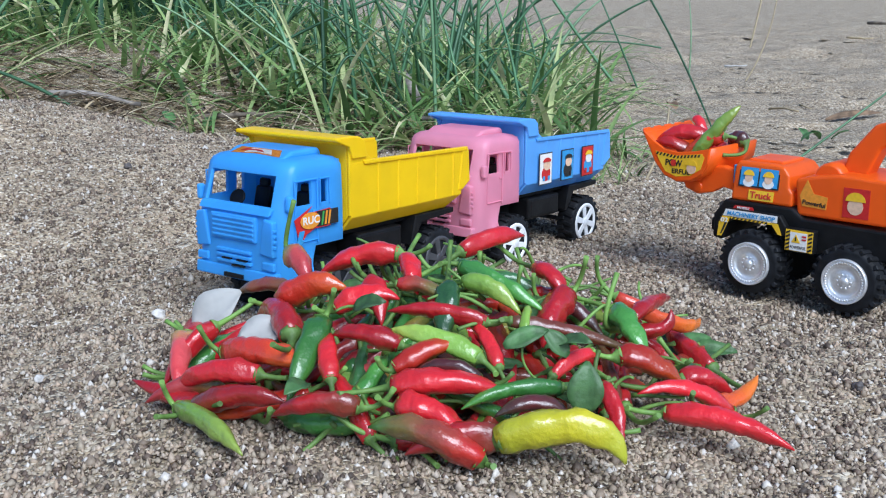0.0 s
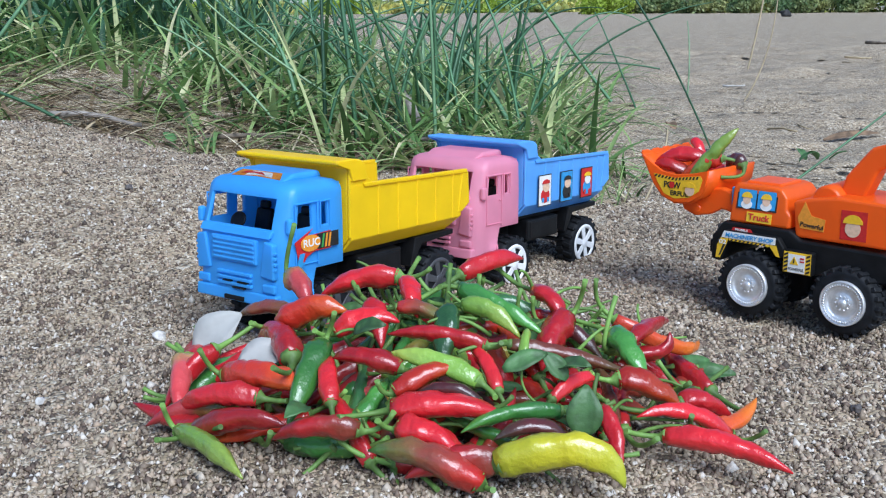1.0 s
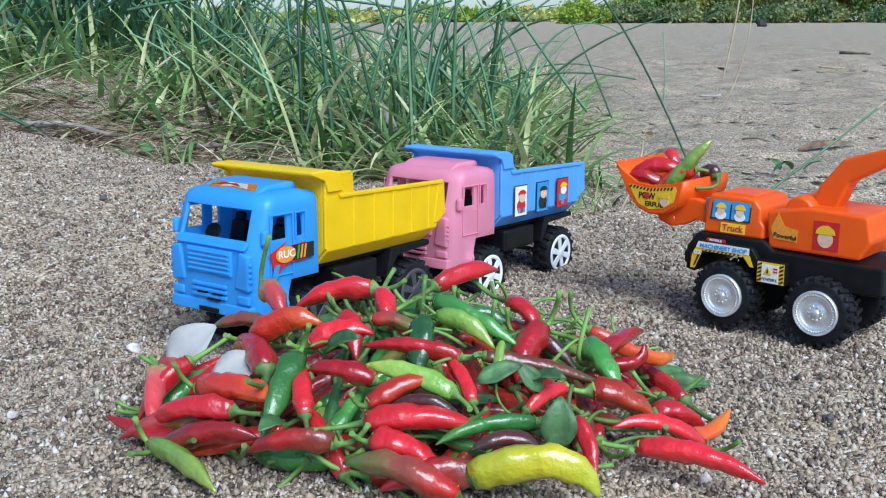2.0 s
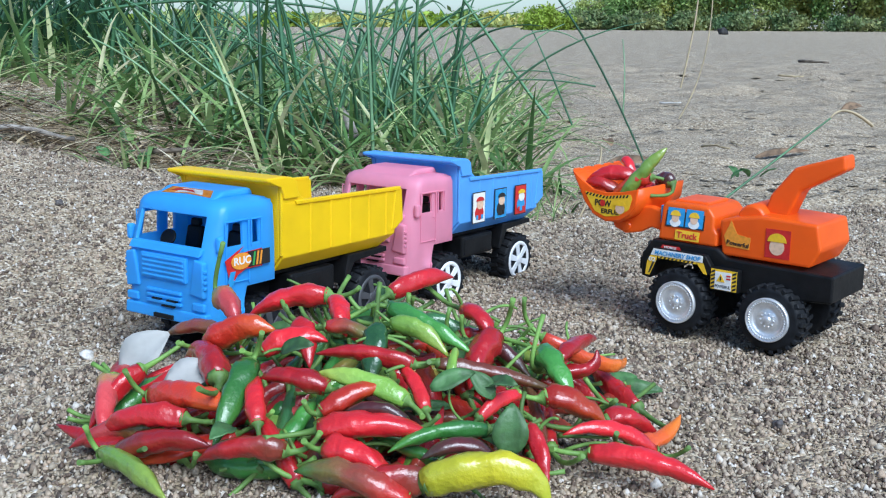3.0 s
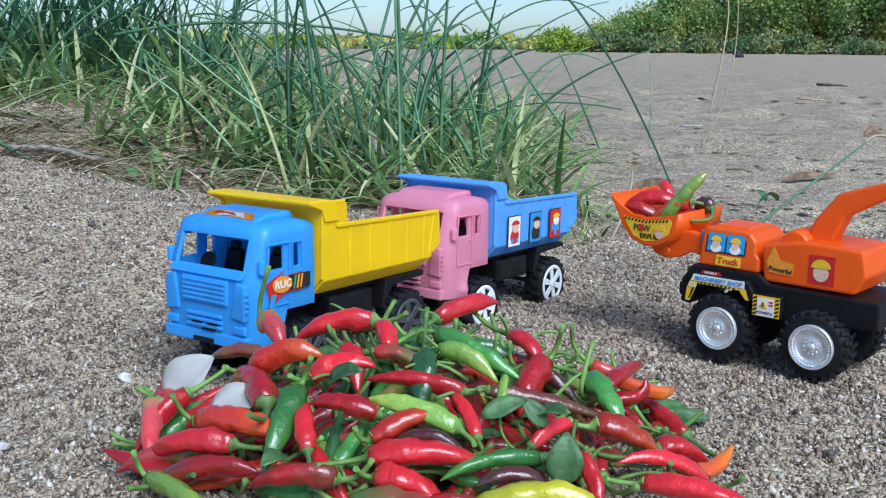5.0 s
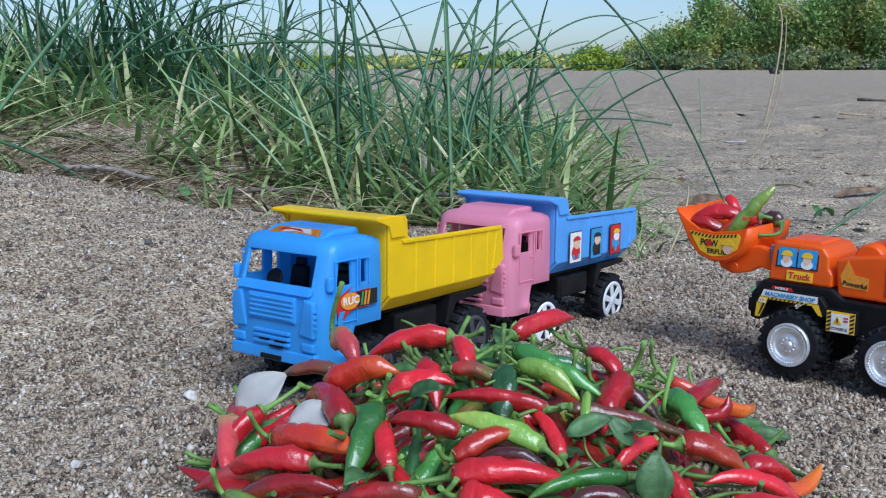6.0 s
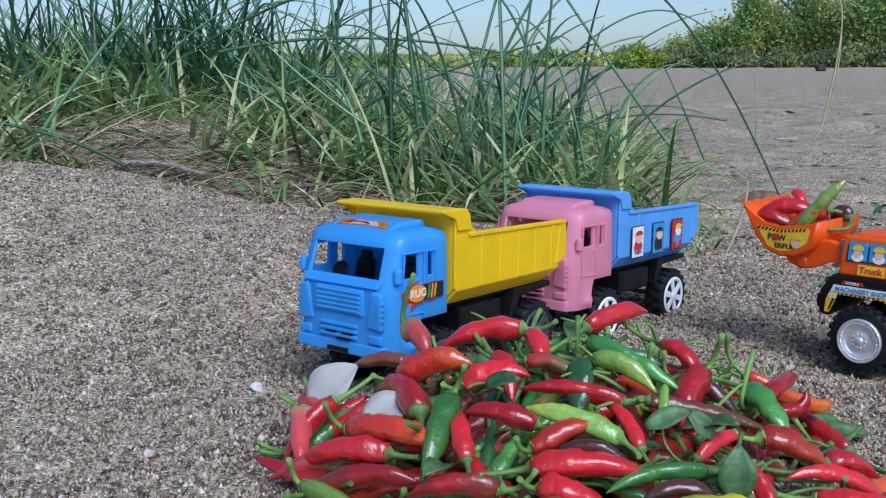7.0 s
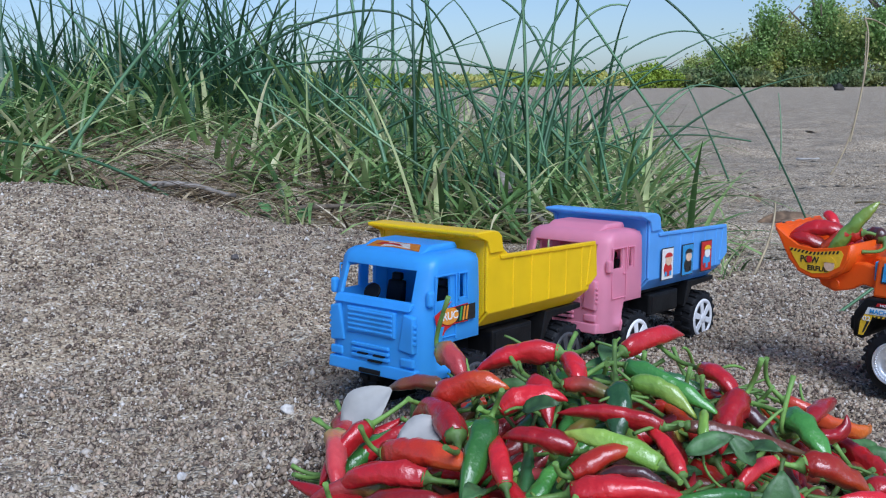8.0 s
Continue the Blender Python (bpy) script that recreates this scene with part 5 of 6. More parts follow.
def fill_heap():
    """The body of the heap: chillies laid in rising layers under the ones on top."""
    rng = random.Random(11)
    kinds = ["red"] * 8 + ["darkred"] * 4 + ["green"] * 4 + ["palegreen"] * 3 + ["brown"] * 2 + ["orangered"] * 3 + ["pinkred", "purple", "darkgreen"]
    made = 0
    while made < 190:
        x, y = rng.uniform(-0.10, 0.27), rng.uniform(-0.23, 0.045)
        h = pile_height(x, y)
        if h < 0.0235:
            continue
        z = h - 0.024 if made % 3 else h * rng.uniform(0.25, 0.75)
        z = max(z, 0.020)
        a = rng.uniform(0, 6.283)
        ln = rng.uniform(0.045, 0.075)
        dx, dy = math.cos(a) * ln, math.sin(a) * ln * 0.8
        x1, y1 = x + dx, y + dy
        h1 = pile_height(x1, y1)
        if h1 < 0.0175:
            continue
        z1 = max(0.018, z + (h1 - h))
        chilli((x, y, z), (x1, y1, z1), rng.uniform(0.0048, 0.0076), rng.choice(kinds), bend=(rng.uniform(-0.004, 0.004), rng.uniform(-0.004, 0.004), rng.uniform(-0.002, 0.004)), seed=made)
        made += 1
    for k in range(16):
        x, y = rng.uniform(0.0, 0.25), rng.uniform(-0.20, 0.01)
        h = pile_height(x, y)
        if h < 0.032:
            continue
        a = rng.uniform(0, 6.283)
        leaf((x, y, h - 0.010), (math.cos(a), math.sin(a), rng.uniform(-0.3, 0.5)), rng.uniform(0.022, 0.040), rng.uniform(0.008, 0.014), LEAF, curl=rng.uniform(-0.4, 0.6), tilt=(rng.uniform(-0.5, 0.5), -0.5, 0.8))


def loose_stems():
    """Broken green stalks and tendrils among the chillies."""
    rng = random.Random(15)
    for k in range(60):
        x, y = rng.uniform(-0.09, 0.27), rng.uniform(-0.22, 0.02)
        h = pile_height(x, y)
        if h < 0.025:
            continue
        a = rng.uniform(0, 6.283)
        ln = rng.uniform(0.018, 0.045)
        p = Vector((x, y, h - 0.004))
        q = p + Vector((math.cos(a) * ln, math.sin(a) * ln * 0.7, rng.uniform(-0.004, 0.022)))
        mid = (p + q) / 2 + Vector((rng.uniform(-0.008, 0.008), rng.uniform(-0.008, 0.008), rng.uniform(0.0, 0.012)))
        bm = bmesh.new()
        tube(bm, bezier(p, mid, q, 8), [0.0014 - 0.00008 * i for i in range(8)], 7)
        tagged(part("green_stalk", bm, STEM), "thin curved green stalk among the chillies", "stalk", "loose stalks")


fill_heap()
loose_stems()

# ---- grass, sedge and the far bank ----
def ribbon(verts, faces, base, heading, lean, length, width, droop, segs=5, fold=0.35, twist=0.0):
    """One tapering folded blade."""
    out = np.array([math.cos(heading), math.sin(heading), 0.0])
    side = np.array([-math.sin(heading + twist), math.cos(heading + twist), 0.0])
    p, ang = np.array(base, float), lean
    start = len(verts)
    for k in range(segs + 1):
        t = k / segs
        w = width * (1 - t ** 1.6) * 0.5 + 0.0002
        nrm = np.array([-out[0] * math.sin(ang), -out[1] * math.sin(ang), math.cos(ang)])
        verts.append(p - side * w)
        verts.append(p + nrm * w * fold * -1)
        verts.append(p + side * w)
        step = length / segs
        p = p + (out * math.cos(ang) + np.array([0, 0, 1]) * math.sin(ang)) * step
        ang -= droop / segs * (0.5 + t)
        if k < segs:
            o = start + 3 * k
            faces.append((o, o + 1, o + 4, o + 3))
            faces.append((o + 1, o + 2, o + 5, o + 4))


def stalk(verts, faces, line, r0, r1):
    """A three-sided stem along a line of points."""
    n = len(line)
    start = len(verts)
    for k, p in enumerate(line):
        way = line[min(k + 1, n - 1)] - line[max(k - 1, 0)]
        way = way / (np.linalg.norm(way) + 1e-9)
        a = np.cross(way, (0.13, 0.99, 0.05))
        a /= np.linalg.norm(a) + 1e-9
        b = np.cross(way, a)
        r = r0 + (r1 - r0) * k / (n - 1)
        for q in range(4):
            th = 2 * math.pi * q / 4
            verts.append(p + (a * math.cos(th) + b * math.sin(th)) * r)
        if k < n - 1:
            o = start + 4 * k
            for q in range(4):
                e = (q + 1) % 4
                faces.append((o + q, o + e, o + 4 + e, o + 4 + q))


def bend_line(a, b, c, n=14):
    a, b, c = (np.array(v, float) for v in (a, b, c))
    return [a * (1 - t) ** 2 + b * 2 * t * (1 - t) + c * t * t for t in np.linspace(0, 1, n)]


def edge_of_grass(y):
    """How far to +x the grass reaches."""
    return 0.345 + 0.16 * (y - 0.9)


def build_grass():
    rng = random.Random(21)
    for name, mat, count, label in (("grass", GRASS, 4600, "tangled green grass on the sandy bank"), ("dead_litter", LITTER, 1800, "brown dead grass and litter on the sandy bank"), ("dry_grass", STRAW, 2300, "dry straw-coloured grass on the sandy bank")):
        verts, faces = [], []
        for k in range(count):
            y = 0.84 + 2.0 * rng.random() ** 1.35
            right = edge_of_grass(y)
            x = right - (right + 0.95 + 0.35 * (y - 0.8)) * rng.random() ** 0.85
            patch = noise.noise(Vector((x * 3.1, y * 3.1, 2.0)))
            if mat is GRASS and y < 1.45 and x < -0.10 and patch + (y - 1.00) * 2.2 < 0.35 * rng.random() - 0.1:
                continue
            if mat is STRAW and y > 1.2 and noise.noise(Vector((x * 3, y * 3, 7))) < -0.1:
                continue
            z = float(ground_height(x, y)) - 0.004
            tall = (0.10 + 0.20 * rng.random()) * (1 + 0.5 * patch)
            flat = mat is not GRASS
            if mat is LITTER and (y > 1.45 or x > 0.25):
                continue
            if flat:
                ribbon(verts, faces, (x, y, z + 0.006), rng.uniform(0, 6.283), rng.uniform(0.0, 0.45), tall * rng.uniform(0.4, 0.9), rng.uniform(0.003, 0.006), rng.uniform(0.1, 1.1), segs=5, twist=rng.uniform(-0.6, 0.6))
            else:
                ribbon(verts, faces, (x, y, z), rng.uniform(0, 6.283), rng.triangular(0.05, 1.4, 0.35), tall, rng.uniform(0.006, 0.014), rng.uniform(0.3, 2.2), segs=7, twist=rng.uniform(-0.9, 0.9))
        # sparse outliers where the bank meets the open sand
        for k in range(110 if mat is GRASS else 0):
            cx, cy = ((0.335, 0.74), (0.37, 0.95), (-0.30, 0.84), (-0.62, 0.92), (0.28, 0.70))[k % 5]
            x, y = rng.gauss(cx, 0.025), rng.gauss(cy, 0.02)
            ribbon(verts, faces, (x, y, float(ground_height(x, y)) - 0.003), rng.uniform(0, 6.283), rng.uniform(0.3, 1.4), rng.uniform(0.03, 0.09), rng.uniform(0.002, 0.005), rng.uniform(0.2, 1.8), segs=5)
        tagged(raw(name, [tuple(v) for v in verts], faces, mat), label, "grass", kind="stuff")


def sedge_tuft(cx, cy, count, seed, tall, spread_x, name, fan=1.0, thick=1.0):
    """Long round-stemmed sedge fanning out of one tuft, some stems upright, some bowed over."""
    rng = random.Random(seed)
    tuft = thing(name, pose(0, 0, 0), "tall dark green sedge tuft arching over the bank", "sedge", "sedge tufts")
    for k in range(count):
        verts, faces = [], []
        x = cx + rng.gauss(0, spread_x)
        y = cy + rng.gauss(0, 0.07)
        z = float(ground_height(x, y)) - 0.01
        a = rng.uniform(0, 6.283)
        out = rng.random() ** 0.6 * fan
        ln = tall * rng.uniform(0.55, 1.15)
        reach = min(ln * out * 0.85, 0.34)
        top = ln * (1.0 - 0.45 * min(out, 1.2))
        mid = (x + math.cos(a) * reach * 0.35, y + math.sin(a) * reach * 0.20, z + top * 0.80)
        drop = rng.random() ** 2 * 0.8 * out
        end = (x + math.cos(a) * reach, y + math.sin(a) * reach * 0.55, z + top * (1.02 - drop))
        stalk(verts, faces, bend_line((x, y, z), mid, end), rng.uniform(0.0018, 0.0036) * thick, 0.0007)
        ob = raw("stem", [tuple(v) for v in verts], faces, SEDGE)
        ob.parent = tuft
    return tuft


def wide_blades():
    """Broad dark blades standing in the tuft at the back of the bank."""
    rng = random.Random(77)
    verts, faces = [], []
    for k in range(480):
        x, y = rng.gauss(-0.75, 0.30), rng.gauss(1.75, 0.16)
        ribbon(verts, faces, (x, y, float(ground_height(x, y)) - 0.01), rng.uniform(0, 6.283), rng.uniform(0.8, 1.5), rng.uniform(0.15, 0.42), rng.uniform(0.008, 0.016), rng.uniform(0.1, 1.4), segs=7)
    tagged(raw("reed_blades", [tuple(v) for v in verts], faces, SEDGE), "broad dark green reed blades on the bank", "reeds", kind="stuff")


build_grass()
wide_blades()
sedge_tuft(0.05, 1.12, 36, 31, 0.60, 0.10, "sedge_tuft", 1.3, 1.6)
sedge_tuft(-0.62, 1.75, 34, 32, 0.62, 0.16, "sedge_tuft", 1.1, 1.7)
sedge_tuft(-0.25, 1.45, 24, 33, 0.55, 0.16, "sedge_tuft", 1.4, 1.5)
sedge_tuft(0.20, 1.45, 20, 34, 0.50, 0.10, "sedge_tuft", 1.2, 1.6)


def long_stems():
    """Single long stems that cross the view, each from its foot over its middle to its end."""
    clump = thing("tall_sedge", pose(0, 0, 0), "loose clump of long arching sedge and dry stems", "sedge", "sedge tufts")
    for kind, a, b, c, r0, r1 in (
        (SEDGE, (-0.712, 0.950, 0.103), (-0.674, 0.965, 0.188), (-0.466, 1.000, 0.426), 0.0042, 0.0030),
        (SEDGE, (-0.103, 0.930, 0.038), (-0.064, 0.945, 0.298), (0.010, 0.980, 0.030), 0.0030, 0.0018),
        (SEDGE, (0.413, 1.250, 0.096), (0.329, 1.265, 0.199), (0.159, 1.300, 0.455), 0.0034, 0.0022),
        (SEDGE, (0.558, 1.050, 0.024), (0.414, 1.065, 0.348), (0.288, 1.100, 0.425), 0.0016, 0.0022),
        (SEDGE, (-0.053, 1.000, 0.033), (-0.069, 1.015, 0.244), (-0.094, 1.050, 0.435), 0.0045, 0.0032),
        (SEDGE, (-0.001, 1.000, 0.037), (0.028, 1.015, 0.213), (0.150, 1.050, 0.413), 0.0034, 0.0022),
        (SEDGE, (-0.030, 1.020, 0.030), (0.030, 1.035, 0.229), (0.080, 1.070, 0.425), 0.0036, 0.0022),
        (SEDGE, (-0.271, 1.100, 0.121), (-0.181, 1.115, 0.215), (0.149, 1.150, 0.303), 0.0034, 0.0016),
        (SEDGE, (-0.506, 1.300, 0.298), (-0.202, 1.315, 0.483), (-0.102, 1.350, 0.364), 0.0030, 0.0018),
        (SEDGE, (-0.450, 1.250, 0.291), (-0.180, 1.265, 0.350), (0.160, 1.300, 0.270), 0.0034, 0.0018),
        (SEDGE, (0.225, 1.300, 0.286), (0.373, 1.315, 0.423), (0.492, 1.350, 0.322), 0.0018, 0.0012),
        (SEDGE, (-0.760, 1.500, 0.261), (-0.859, 1.515, 0.393), (-0.933, 1.550, 0.480), 0.0050, 0.0030),
        (SEDGE, (-0.755, 1.500, 0.249), (-0.651, 1.515, 0.397), (-0.617, 1.550, 0.476), 0.0045, 0.0030),
        (SEDGE, (-0.495, 0.900, 0.093), (-0.621, 0.915, 0.172), (-0.805, 0.950, 0.184), 0.0034, 0.0022),
        (SEDGE, (0.103, 1.000, 0.013), (-0.180, 1.015, 0.164), (-0.317, 1.050, 0.297), 0.0030, 0.0016),
        (SEDGE, (-0.153, 1.000, 0.033), (-0.260, 1.015, 0.198), (-0.396, 1.050, 0.251), 0.0028, 0.0016),
        (SEDGE, (0.432, 1.100, 0.097), (0.369, 1.115, 0.248), (0.363, 1.150, 0.263), 0.0018, 0.0010),
        (SEDGE, (0.546, 1.200, 0.108), (0.554, 1.215, 0.182), (0.552, 1.250, 0.246), 0.0016, 0.0010),
        (SEDGE, (0.493, 1.200, 0.160), (0.328, 1.215, 0.192), (0.222, 1.250, 0.138), 0.0016, 0.0012),
        (STRAW, (0.358, 0.620, 0.019), (0.388, 0.635, 0.073), (0.395, 0.670, 0.107), 0.0020, 0.0012),
        (STRAW, (0.769, 1.600, 0.064), (0.845, 1.615, 0.176), (0.847, 1.650, 0.375), 0.0018, 0.0012),
        (STRAW, (0.568, 0.900, 0.175), (0.606, 0.915, 0.338), (0.597, 0.950, 0.363), 0.0016, 0.0012),
        (STRAW, (0.580, 0.900, 0.360), (0.600, 0.915, 0.362), (0.637, 0.950, 0.347), 0.0014, 0.0008),
        (SEDGE, (0.397, 0.480, -0.021), (0.509, 0.495, 0.059), (0.656, 0.530, 0.160), 0.0022, 0.0012),
        (STRAW, (0.633, 0.480, 0.164), (0.654, 0.495, 0.184), (0.710, 0.530, 0.149), 0.0013, 0.0022),
        (SEDGE, (0.151, 1.150, 0.094), (0.139, 1.165, 0.285), (0.336, 1.200, 0.314), 0.0026, 0.0014),
        (SEDGE, (0.038, 1.100, 0.039), (0.136, 1.115, 0.227), (0.282, 1.150, 0.134), 0.0026, 0.0014),
        (SEDGE, (0.008, 1.200, 0.016), (-0.167, 1.215, 0.364), (-0.310, 1.250, 0.327), 0.0030, 0.0016),
        (SEDGE, (0.019, 1.200, 0.016), (0.143, 1.215, 0.441), (0.270, 1.250, 0.408), 0.0030, 0.0016),
        (SEDGE, (0.165, 1.200, 0.110), (0.133, 1.215, 0.383), (0.020, 1.250, 0.432), 0.0030, 0.0018),
        (SEDGE, (-0.259, 1.500, 0.089), (-0.259, 1.515, 0.465), (-0.293, 1.550, 0.484), 0.0045, 0.0030),
        (SEDGE, (-0.640, 1.300, 0.073), (-0.655, 1.315, 0.300), (-0.368, 1.350, 0.412), 0.0032, 0.0018),
    ):
        verts, faces = [], []
        stalk(verts, faces, bend_line(a, b, c, 18), r0, r1)
        ob = raw("stem" if kind is SEDGE else "dry_stem", [tuple(v) for v in verts], faces, kind)
        ob.parent = clump


long_stems()


# ---- trees beyond the river bed ----
def crown(name, centre, size, count, leaf_size, mat, seed, parent):
    """Many small leaf clumps in uneven boughs, with gaps."""
    rng = np.random.RandomState(seed)
    boughs = rng.normal(size=(26, 3))
    boughs /= np.linalg.norm(boughs, axis=1)[:, None]
    boughs *= rng.uniform(0.35, 0.95, (26, 1))
    boughs[:, 2] = np.abs(boughs[:, 2]) * 1.25 - 0.62
    pick = rng.randint(0, 26, count)
    p = boughs[pick] + rng.normal(size=(count, 3)) * rng.uniform(0.10, 0.24, (26, 1))[pick]
    p = p * np.array(size) + np.array(centre)
    p[:, 2] = np.maximum(p[:, 2], 0.05)
    u = rng.normal(size=(count, 3))
    u /= np.linalg.norm(u, axis=1)[:, None]
    v = np.cross(u, rng.normal(size=(count, 3)))
    v /= np.linalg.norm(v, axis=1)[:, None]
    s = leaf_size * rng.uniform(0.6, 1.3, (count, 1))
    quad = np.stack([p - u * s, p + v * s * 0.55, p + u * s, p - v * s * 0.55], 1).reshape(-1, 3)
    f = np.arange(count * 4).reshape(-1, 4)
    ob = raw(name, quad.tolist(), f.tolist(), mat, smooth=False)
    ob.parent = parent
    return ob


def tree(x, y, wide, tall, count, mat, seed, label, name="tree", leaf_size=0.22):
    rng = random.Random(seed)
    t = thing(name, pose(x, y, 0), label, name, "trees beyond the river bed")
    bm = bmesh.new()
    trunk = [Vector((0.1 * rng.uniform(-1, 1) * k, 0.1 * rng.uniform(-1, 1) * k, tall * 0.7 * k / 5)) for k in range(6)]
    tube(bm, trunk, [tall * 0.035 * (1 - 0.14 * k) for k in range(6)], 8)
    for k in range(5):
        a = rng.uniform(0, 6.283)
        s = trunk[2 + k % 3]
        tube(bm, [s, s + Vector((math.cos(a) * wide * 0.2, math.sin(a) * wide * 0.2, tall * 0.14)), s + Vector((math.cos(a) * wide * 0.38, math.sin(a) * wide * 0.38, tall * 0.30))], [tall * 0.018, tall * 0.012, tall * 0.005], 6)
    part("trunk", bm, BARK, t, smooth=True)
    crown("crown", (0, 0, tall * 0.45), (wide * 0.5, wide * 0.5, tall * 0.52), count, leaf_size, mat, seed, t)
    return t


def far_bank():
    rng = random.Random(41)
    tree(9.5, 59, 3.0, 2.0, 5000, BUSH, 51, "rounded bright yellow-green bush at the far edge of the sand", "bush", 0.10)
    for k in range(6):
        x = 17.2 + k * 2.7 + rng.uniform(-0.6, 0.6)
        y = 66 - k * 3.2 + rng.uniform(-1.5, 1.5)
        tree(x, y, rng.uniform(4.6, 6.2), 5.0 + 1.4 * k + rng.uniform(-0.4, 0.8), 26000, TREE, 60 + k, "dense dark green tree at the edge of the river bed", leaf_size=0.11)
    for x, y, tall in ((13.6, 68, 2.3), (15.2, 69, 3.3), (16.2, 67, 3.0)):
        tree(x, y, 3.2, tall, 9000, TREE, 160 + int(x * 10), "sunlit yellow-green tree at the edge of the river bed", leaf_size=0.09)
    for k in range(12):
        tree(15.0 + k * 2.2, 60 - k * 2.2 + rng.uniform(-1, 1), rng.uniform(2.2, 3.4), rng.uniform(1.0, 1.7), 3000, SCRUB, 80 + k, "low green scrub along the sand", "bush", 0.12)
    for k in range(5):
        tree(11.8 + k * 1.5, 64 + rng.uniform(-1, 1), 2.6, rng.uniform(0.9, 1.5), 2400, SCRUB, 140 + k, "low green scrub along the sand", "bush", 0.12)
    for k in range(16):
        tree(-46 + k * 4.4, 118 + rng.uniform(-6, 6), rng.uniform(6, 9), rng.uniform(1.4, 2.4), 1800, BUSH if k % 4 == 0 else TREE, 100 + k, "hazy distant tree beyond the sand", leaf_size=0.4)


far_bank()

# ---- scattered small things ----
def dry_leaf(x, y, turn, length, width, label="curled dry brown leaf lying on the sand", curl=0.5):
    a = radians(turn)
    return leaf((x, y, float(ground_height(x, y)) + 0.004), (math.cos(a), math.sin(a), 0.05), length, width, DEAD, "dead_leaf", curl, label, (0.1, -0.4, 0.9))


def stone(name, x, y, r, mat, label, category, flat=0.7, seed=0, sink=0.35):
    bm = bmesh.new()
    bmesh.ops.create_icosphere(bm, subdivisions=3, radius=r)
    for v in bm.verts:
        v.co *= 1 + 0.45 * noise.noise(v.co / r * 1.3 + Vector((seed, 0, 0)))
        v.co.z *= flat
    ob = part(name, bm, mat, smooth=True)
    ob.location = (x, y, float(ground_height(x, y)) + r * flat * (1 - sink))
    return tagged(ob, label, category)


def twig(points, r, mat, label, name="twig"):
    bm = bmesh.new()
    pts = [Vector((x, y, float(ground_height(x, y)) + z)) for x, y, z in points]
    fine = []
    for a, b in zip(pts, pts[1:]):
        fine += [a.lerp(b, k / 4) for k in range(4)]
    fine.append(pts[-1])
    for k, p in enumerate(fine):
        p += Vector([0.25 * r * noise.noise(p * 60 + Vector((q, 0, 0))) * 3 for q in (0, 5, 9)])
    tube(bm, fine, [r * (1 - 0.5 * k / len(fine)) * (1 + 0.25 * noise.noise(p * 40)) for k, p in enumerate(fine)], 8)
    return tagged(part(name, bm, mat), label, "twig")


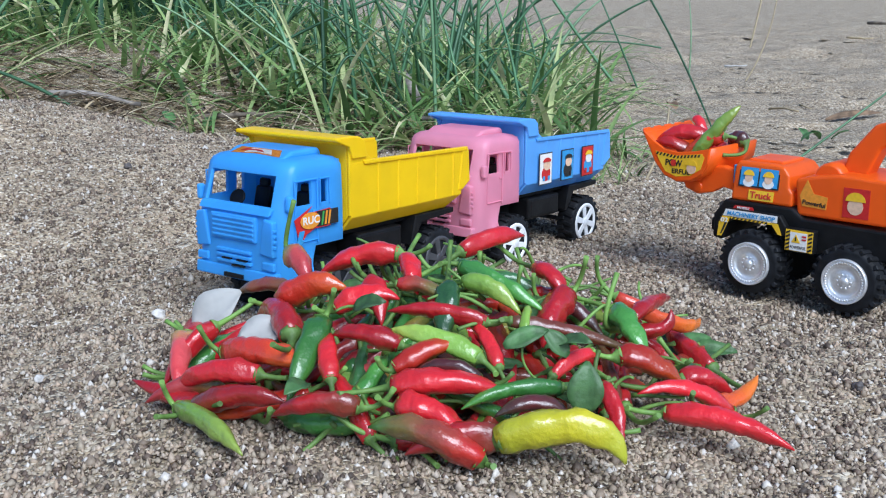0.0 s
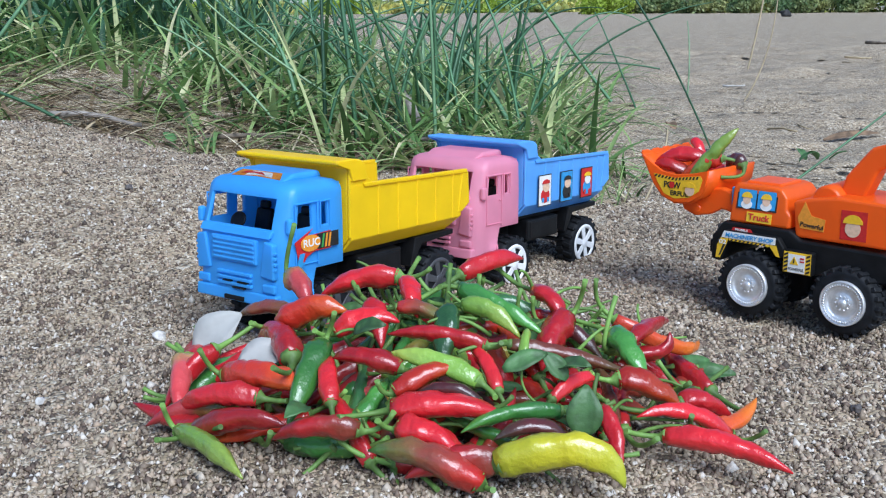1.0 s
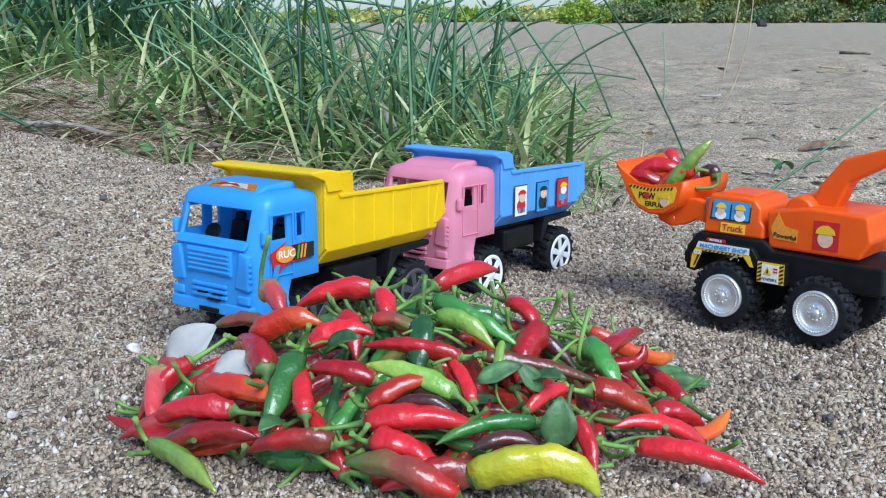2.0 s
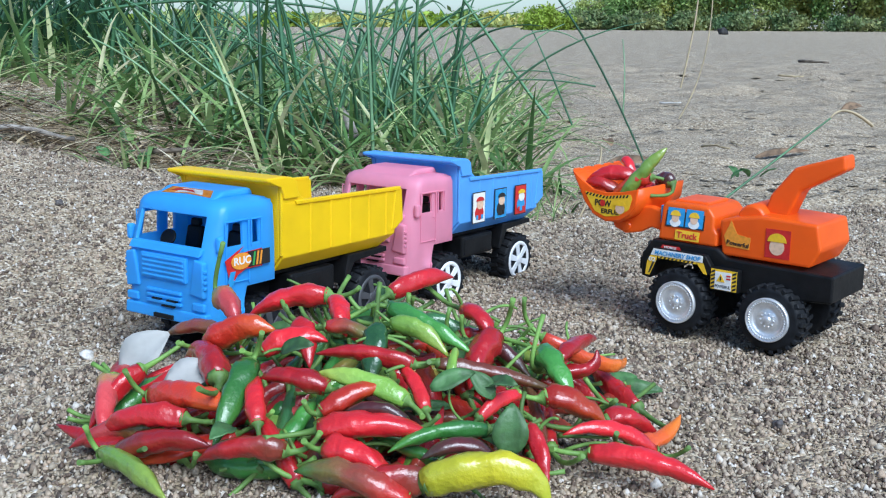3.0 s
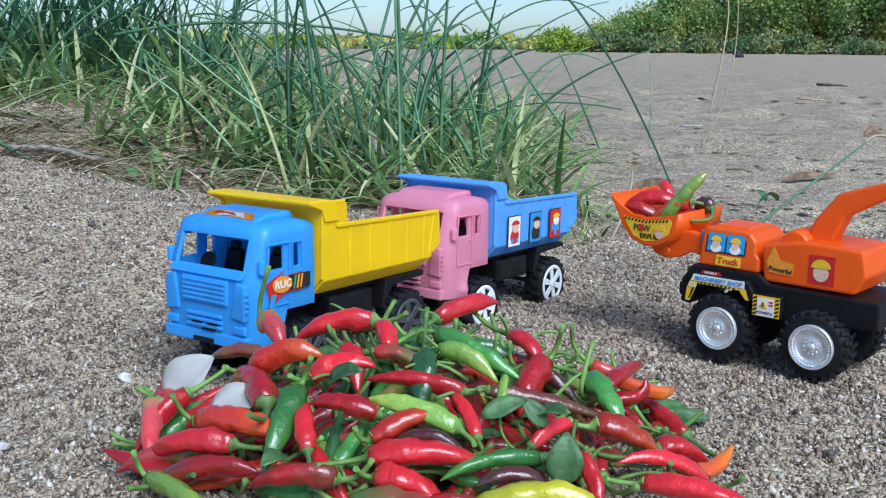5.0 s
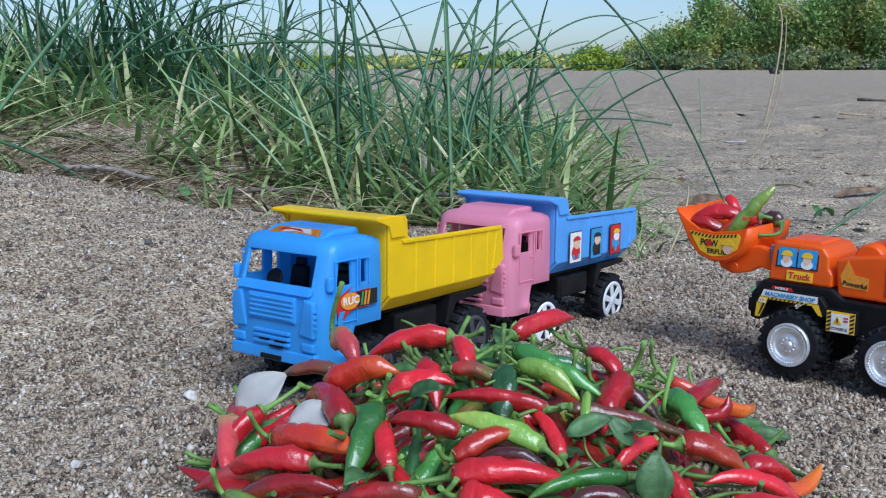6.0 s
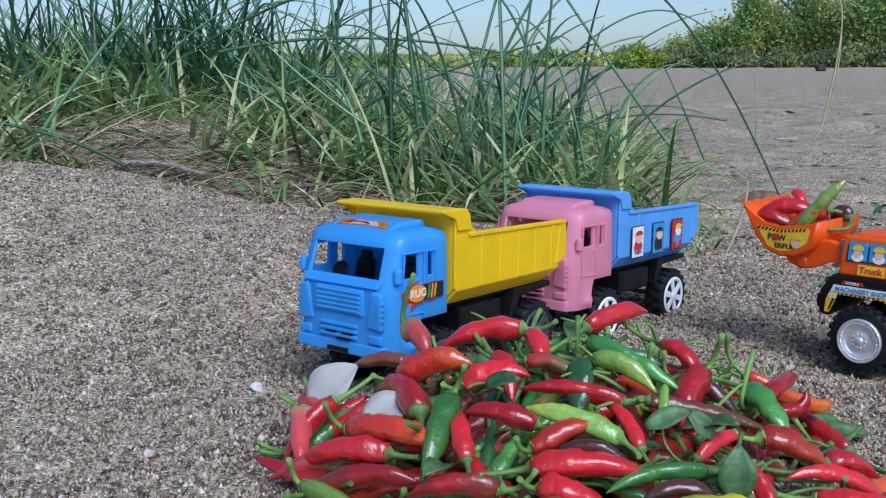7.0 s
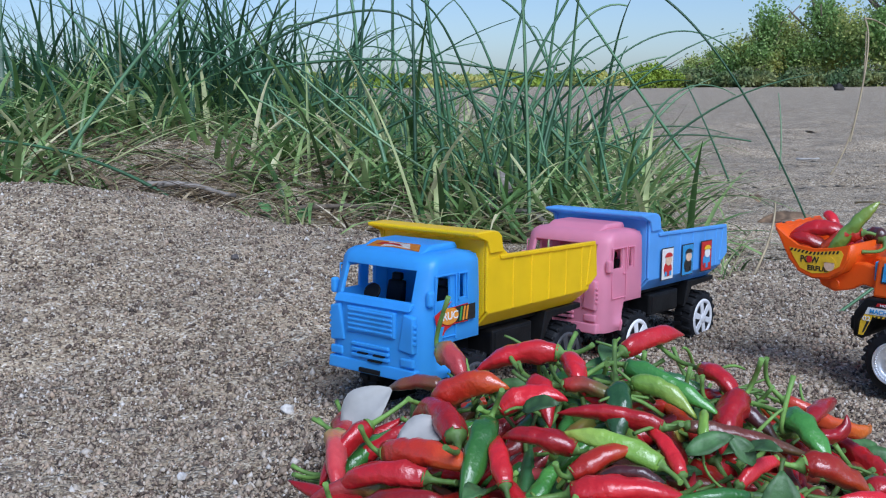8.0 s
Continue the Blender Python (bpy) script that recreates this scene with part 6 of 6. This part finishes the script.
def scatter():
    dry_leaf(0.520, 1.235, 5, 0.110, 0.034, curl=0.2)
    dry_leaf(0.880, 1.400, 12, 0.130, 0.024, curl=0.15)
    dry_leaf(0.62, 1.62, 100, 0.05, 0.025)
    dry_leaf(1.55, 2.5, 20, 0.09, 0.04)
    twig(((0.826, 1.60, 0.004), (0.836, 1.55, 0.006), (0.858, 1.50, 0.004)), 0.0028, STRAW, "pale curved piece of straw on sand", "straw_piece")
    twig(((0.90, 1.62, 0.004), (0.905, 1.56, 0.004)), 0.0022, STRAW, "pale curved piece of straw on sand", "straw_piece")
    twig(((2.20, 4.75, 0.01), (2.27, 4.68, 0.012), (2.33, 4.72, 0.01)), 0.006, STRAW, "pale curved piece of straw on sand", "straw_piece")
    twig(((3.25, 7.1, 0.02), (3.40, 6.9, 0.02)), 0.012, BARK, "short dark stick on the river bed")
    twig(((1.06, 2.85, 0.006), (1.12, 2.80, 0.008)), 0.004, PEBBLE, "small pale scrap lying on sand", "pale_scrap")
    twig(((0.50, 0.62, 0.003), (0.57, 0.56, 0.004)), 0.002, BARK, "short dark stick on the river bed")
    twig(((0.020, 1.02, 0.085), (0.045, 1.0, 0.045), (0.000, 0.985, 0.020), (0.070, 0.96, 0.022), (0.115, 0.93, 0.012)), 0.0085, BARKGREY, "bleached grey piece of root among the grass", "driftwood")
    twig(((-0.54, 0.93, 0.016), (-0.47, 0.925, 0.024), (-0.40, 0.94, 0.012)), 0.006, BARKGREY, "bleached grey piece of root among the grass", "driftwood")
    twig(((-0.30, 0.93, 0.01), (-0.22, 0.95, 0.02), (-0.16, 0.97, 0.012)), 0.005, BARK, "short dark stick on the river bed")
    stone("rock", 11.1, 33.0, 0.16, ROCK, "dark rock far out on the sand", "rock", 0.85, 3)
    for k, (x, y, r) in enumerate(((-0.156, 0.095, 0.0058), (-0.007, -0.150, 0.0035), (0.476, 0.145, 0.005), (-0.30, 0.52, 0.005), (0.42, 0.30, 0.004), (0.50, -0.02, 0.004), (-0.20, -0.06, 0.0035), (0.36, -0.10, 0.004))):
        stone("pebble", x, y, r, PEBBLE if k < 2 or k == 6 else DARKPEB, "small pale rounded pebble in the sand" if k < 2 or k == 6 else "small dark pebble in the sand", "pebble", 0.8, k)
    for x, y, a in ((-0.31, 0.865, 20), (-0.33, 0.87, 140), (-0.28, 0.88, 80)):
        leaf((x, y, float(ground_height(x, y)) + 0.004), (math.cos(radians(a)), math.sin(radians(a)), 0.6), 0.03, 0.022, LEAF, "weed_leaf", 0.3, "small round green weed leaf on the bank")
    for k, (x, y) in enumerate(((0.70, 1.02), (0.715, 1.03), (0.735, 1.03), (0.75, 1.015))):
        leaf((x, y, float(ground_height(x, y)) + 0.01), (math.cos(k * 1.9), math.sin(k * 1.9), 0.5), 0.032, 0.016, LEAF, "weed_leaf", 0.4, "small green weed sprig on the sand")


BARKGREY = material("driftwood", (0.34, 0.30, 0.26), 0.8, 0.3, 60, bump=0.002, bump_scale=120)
DARKPEB = material("dark_pebble", (0.10, 0.085, 0.08), 0.6, 0.2, 200, bump=0.0003, bump_scale=600)
scatter()

build_grains()
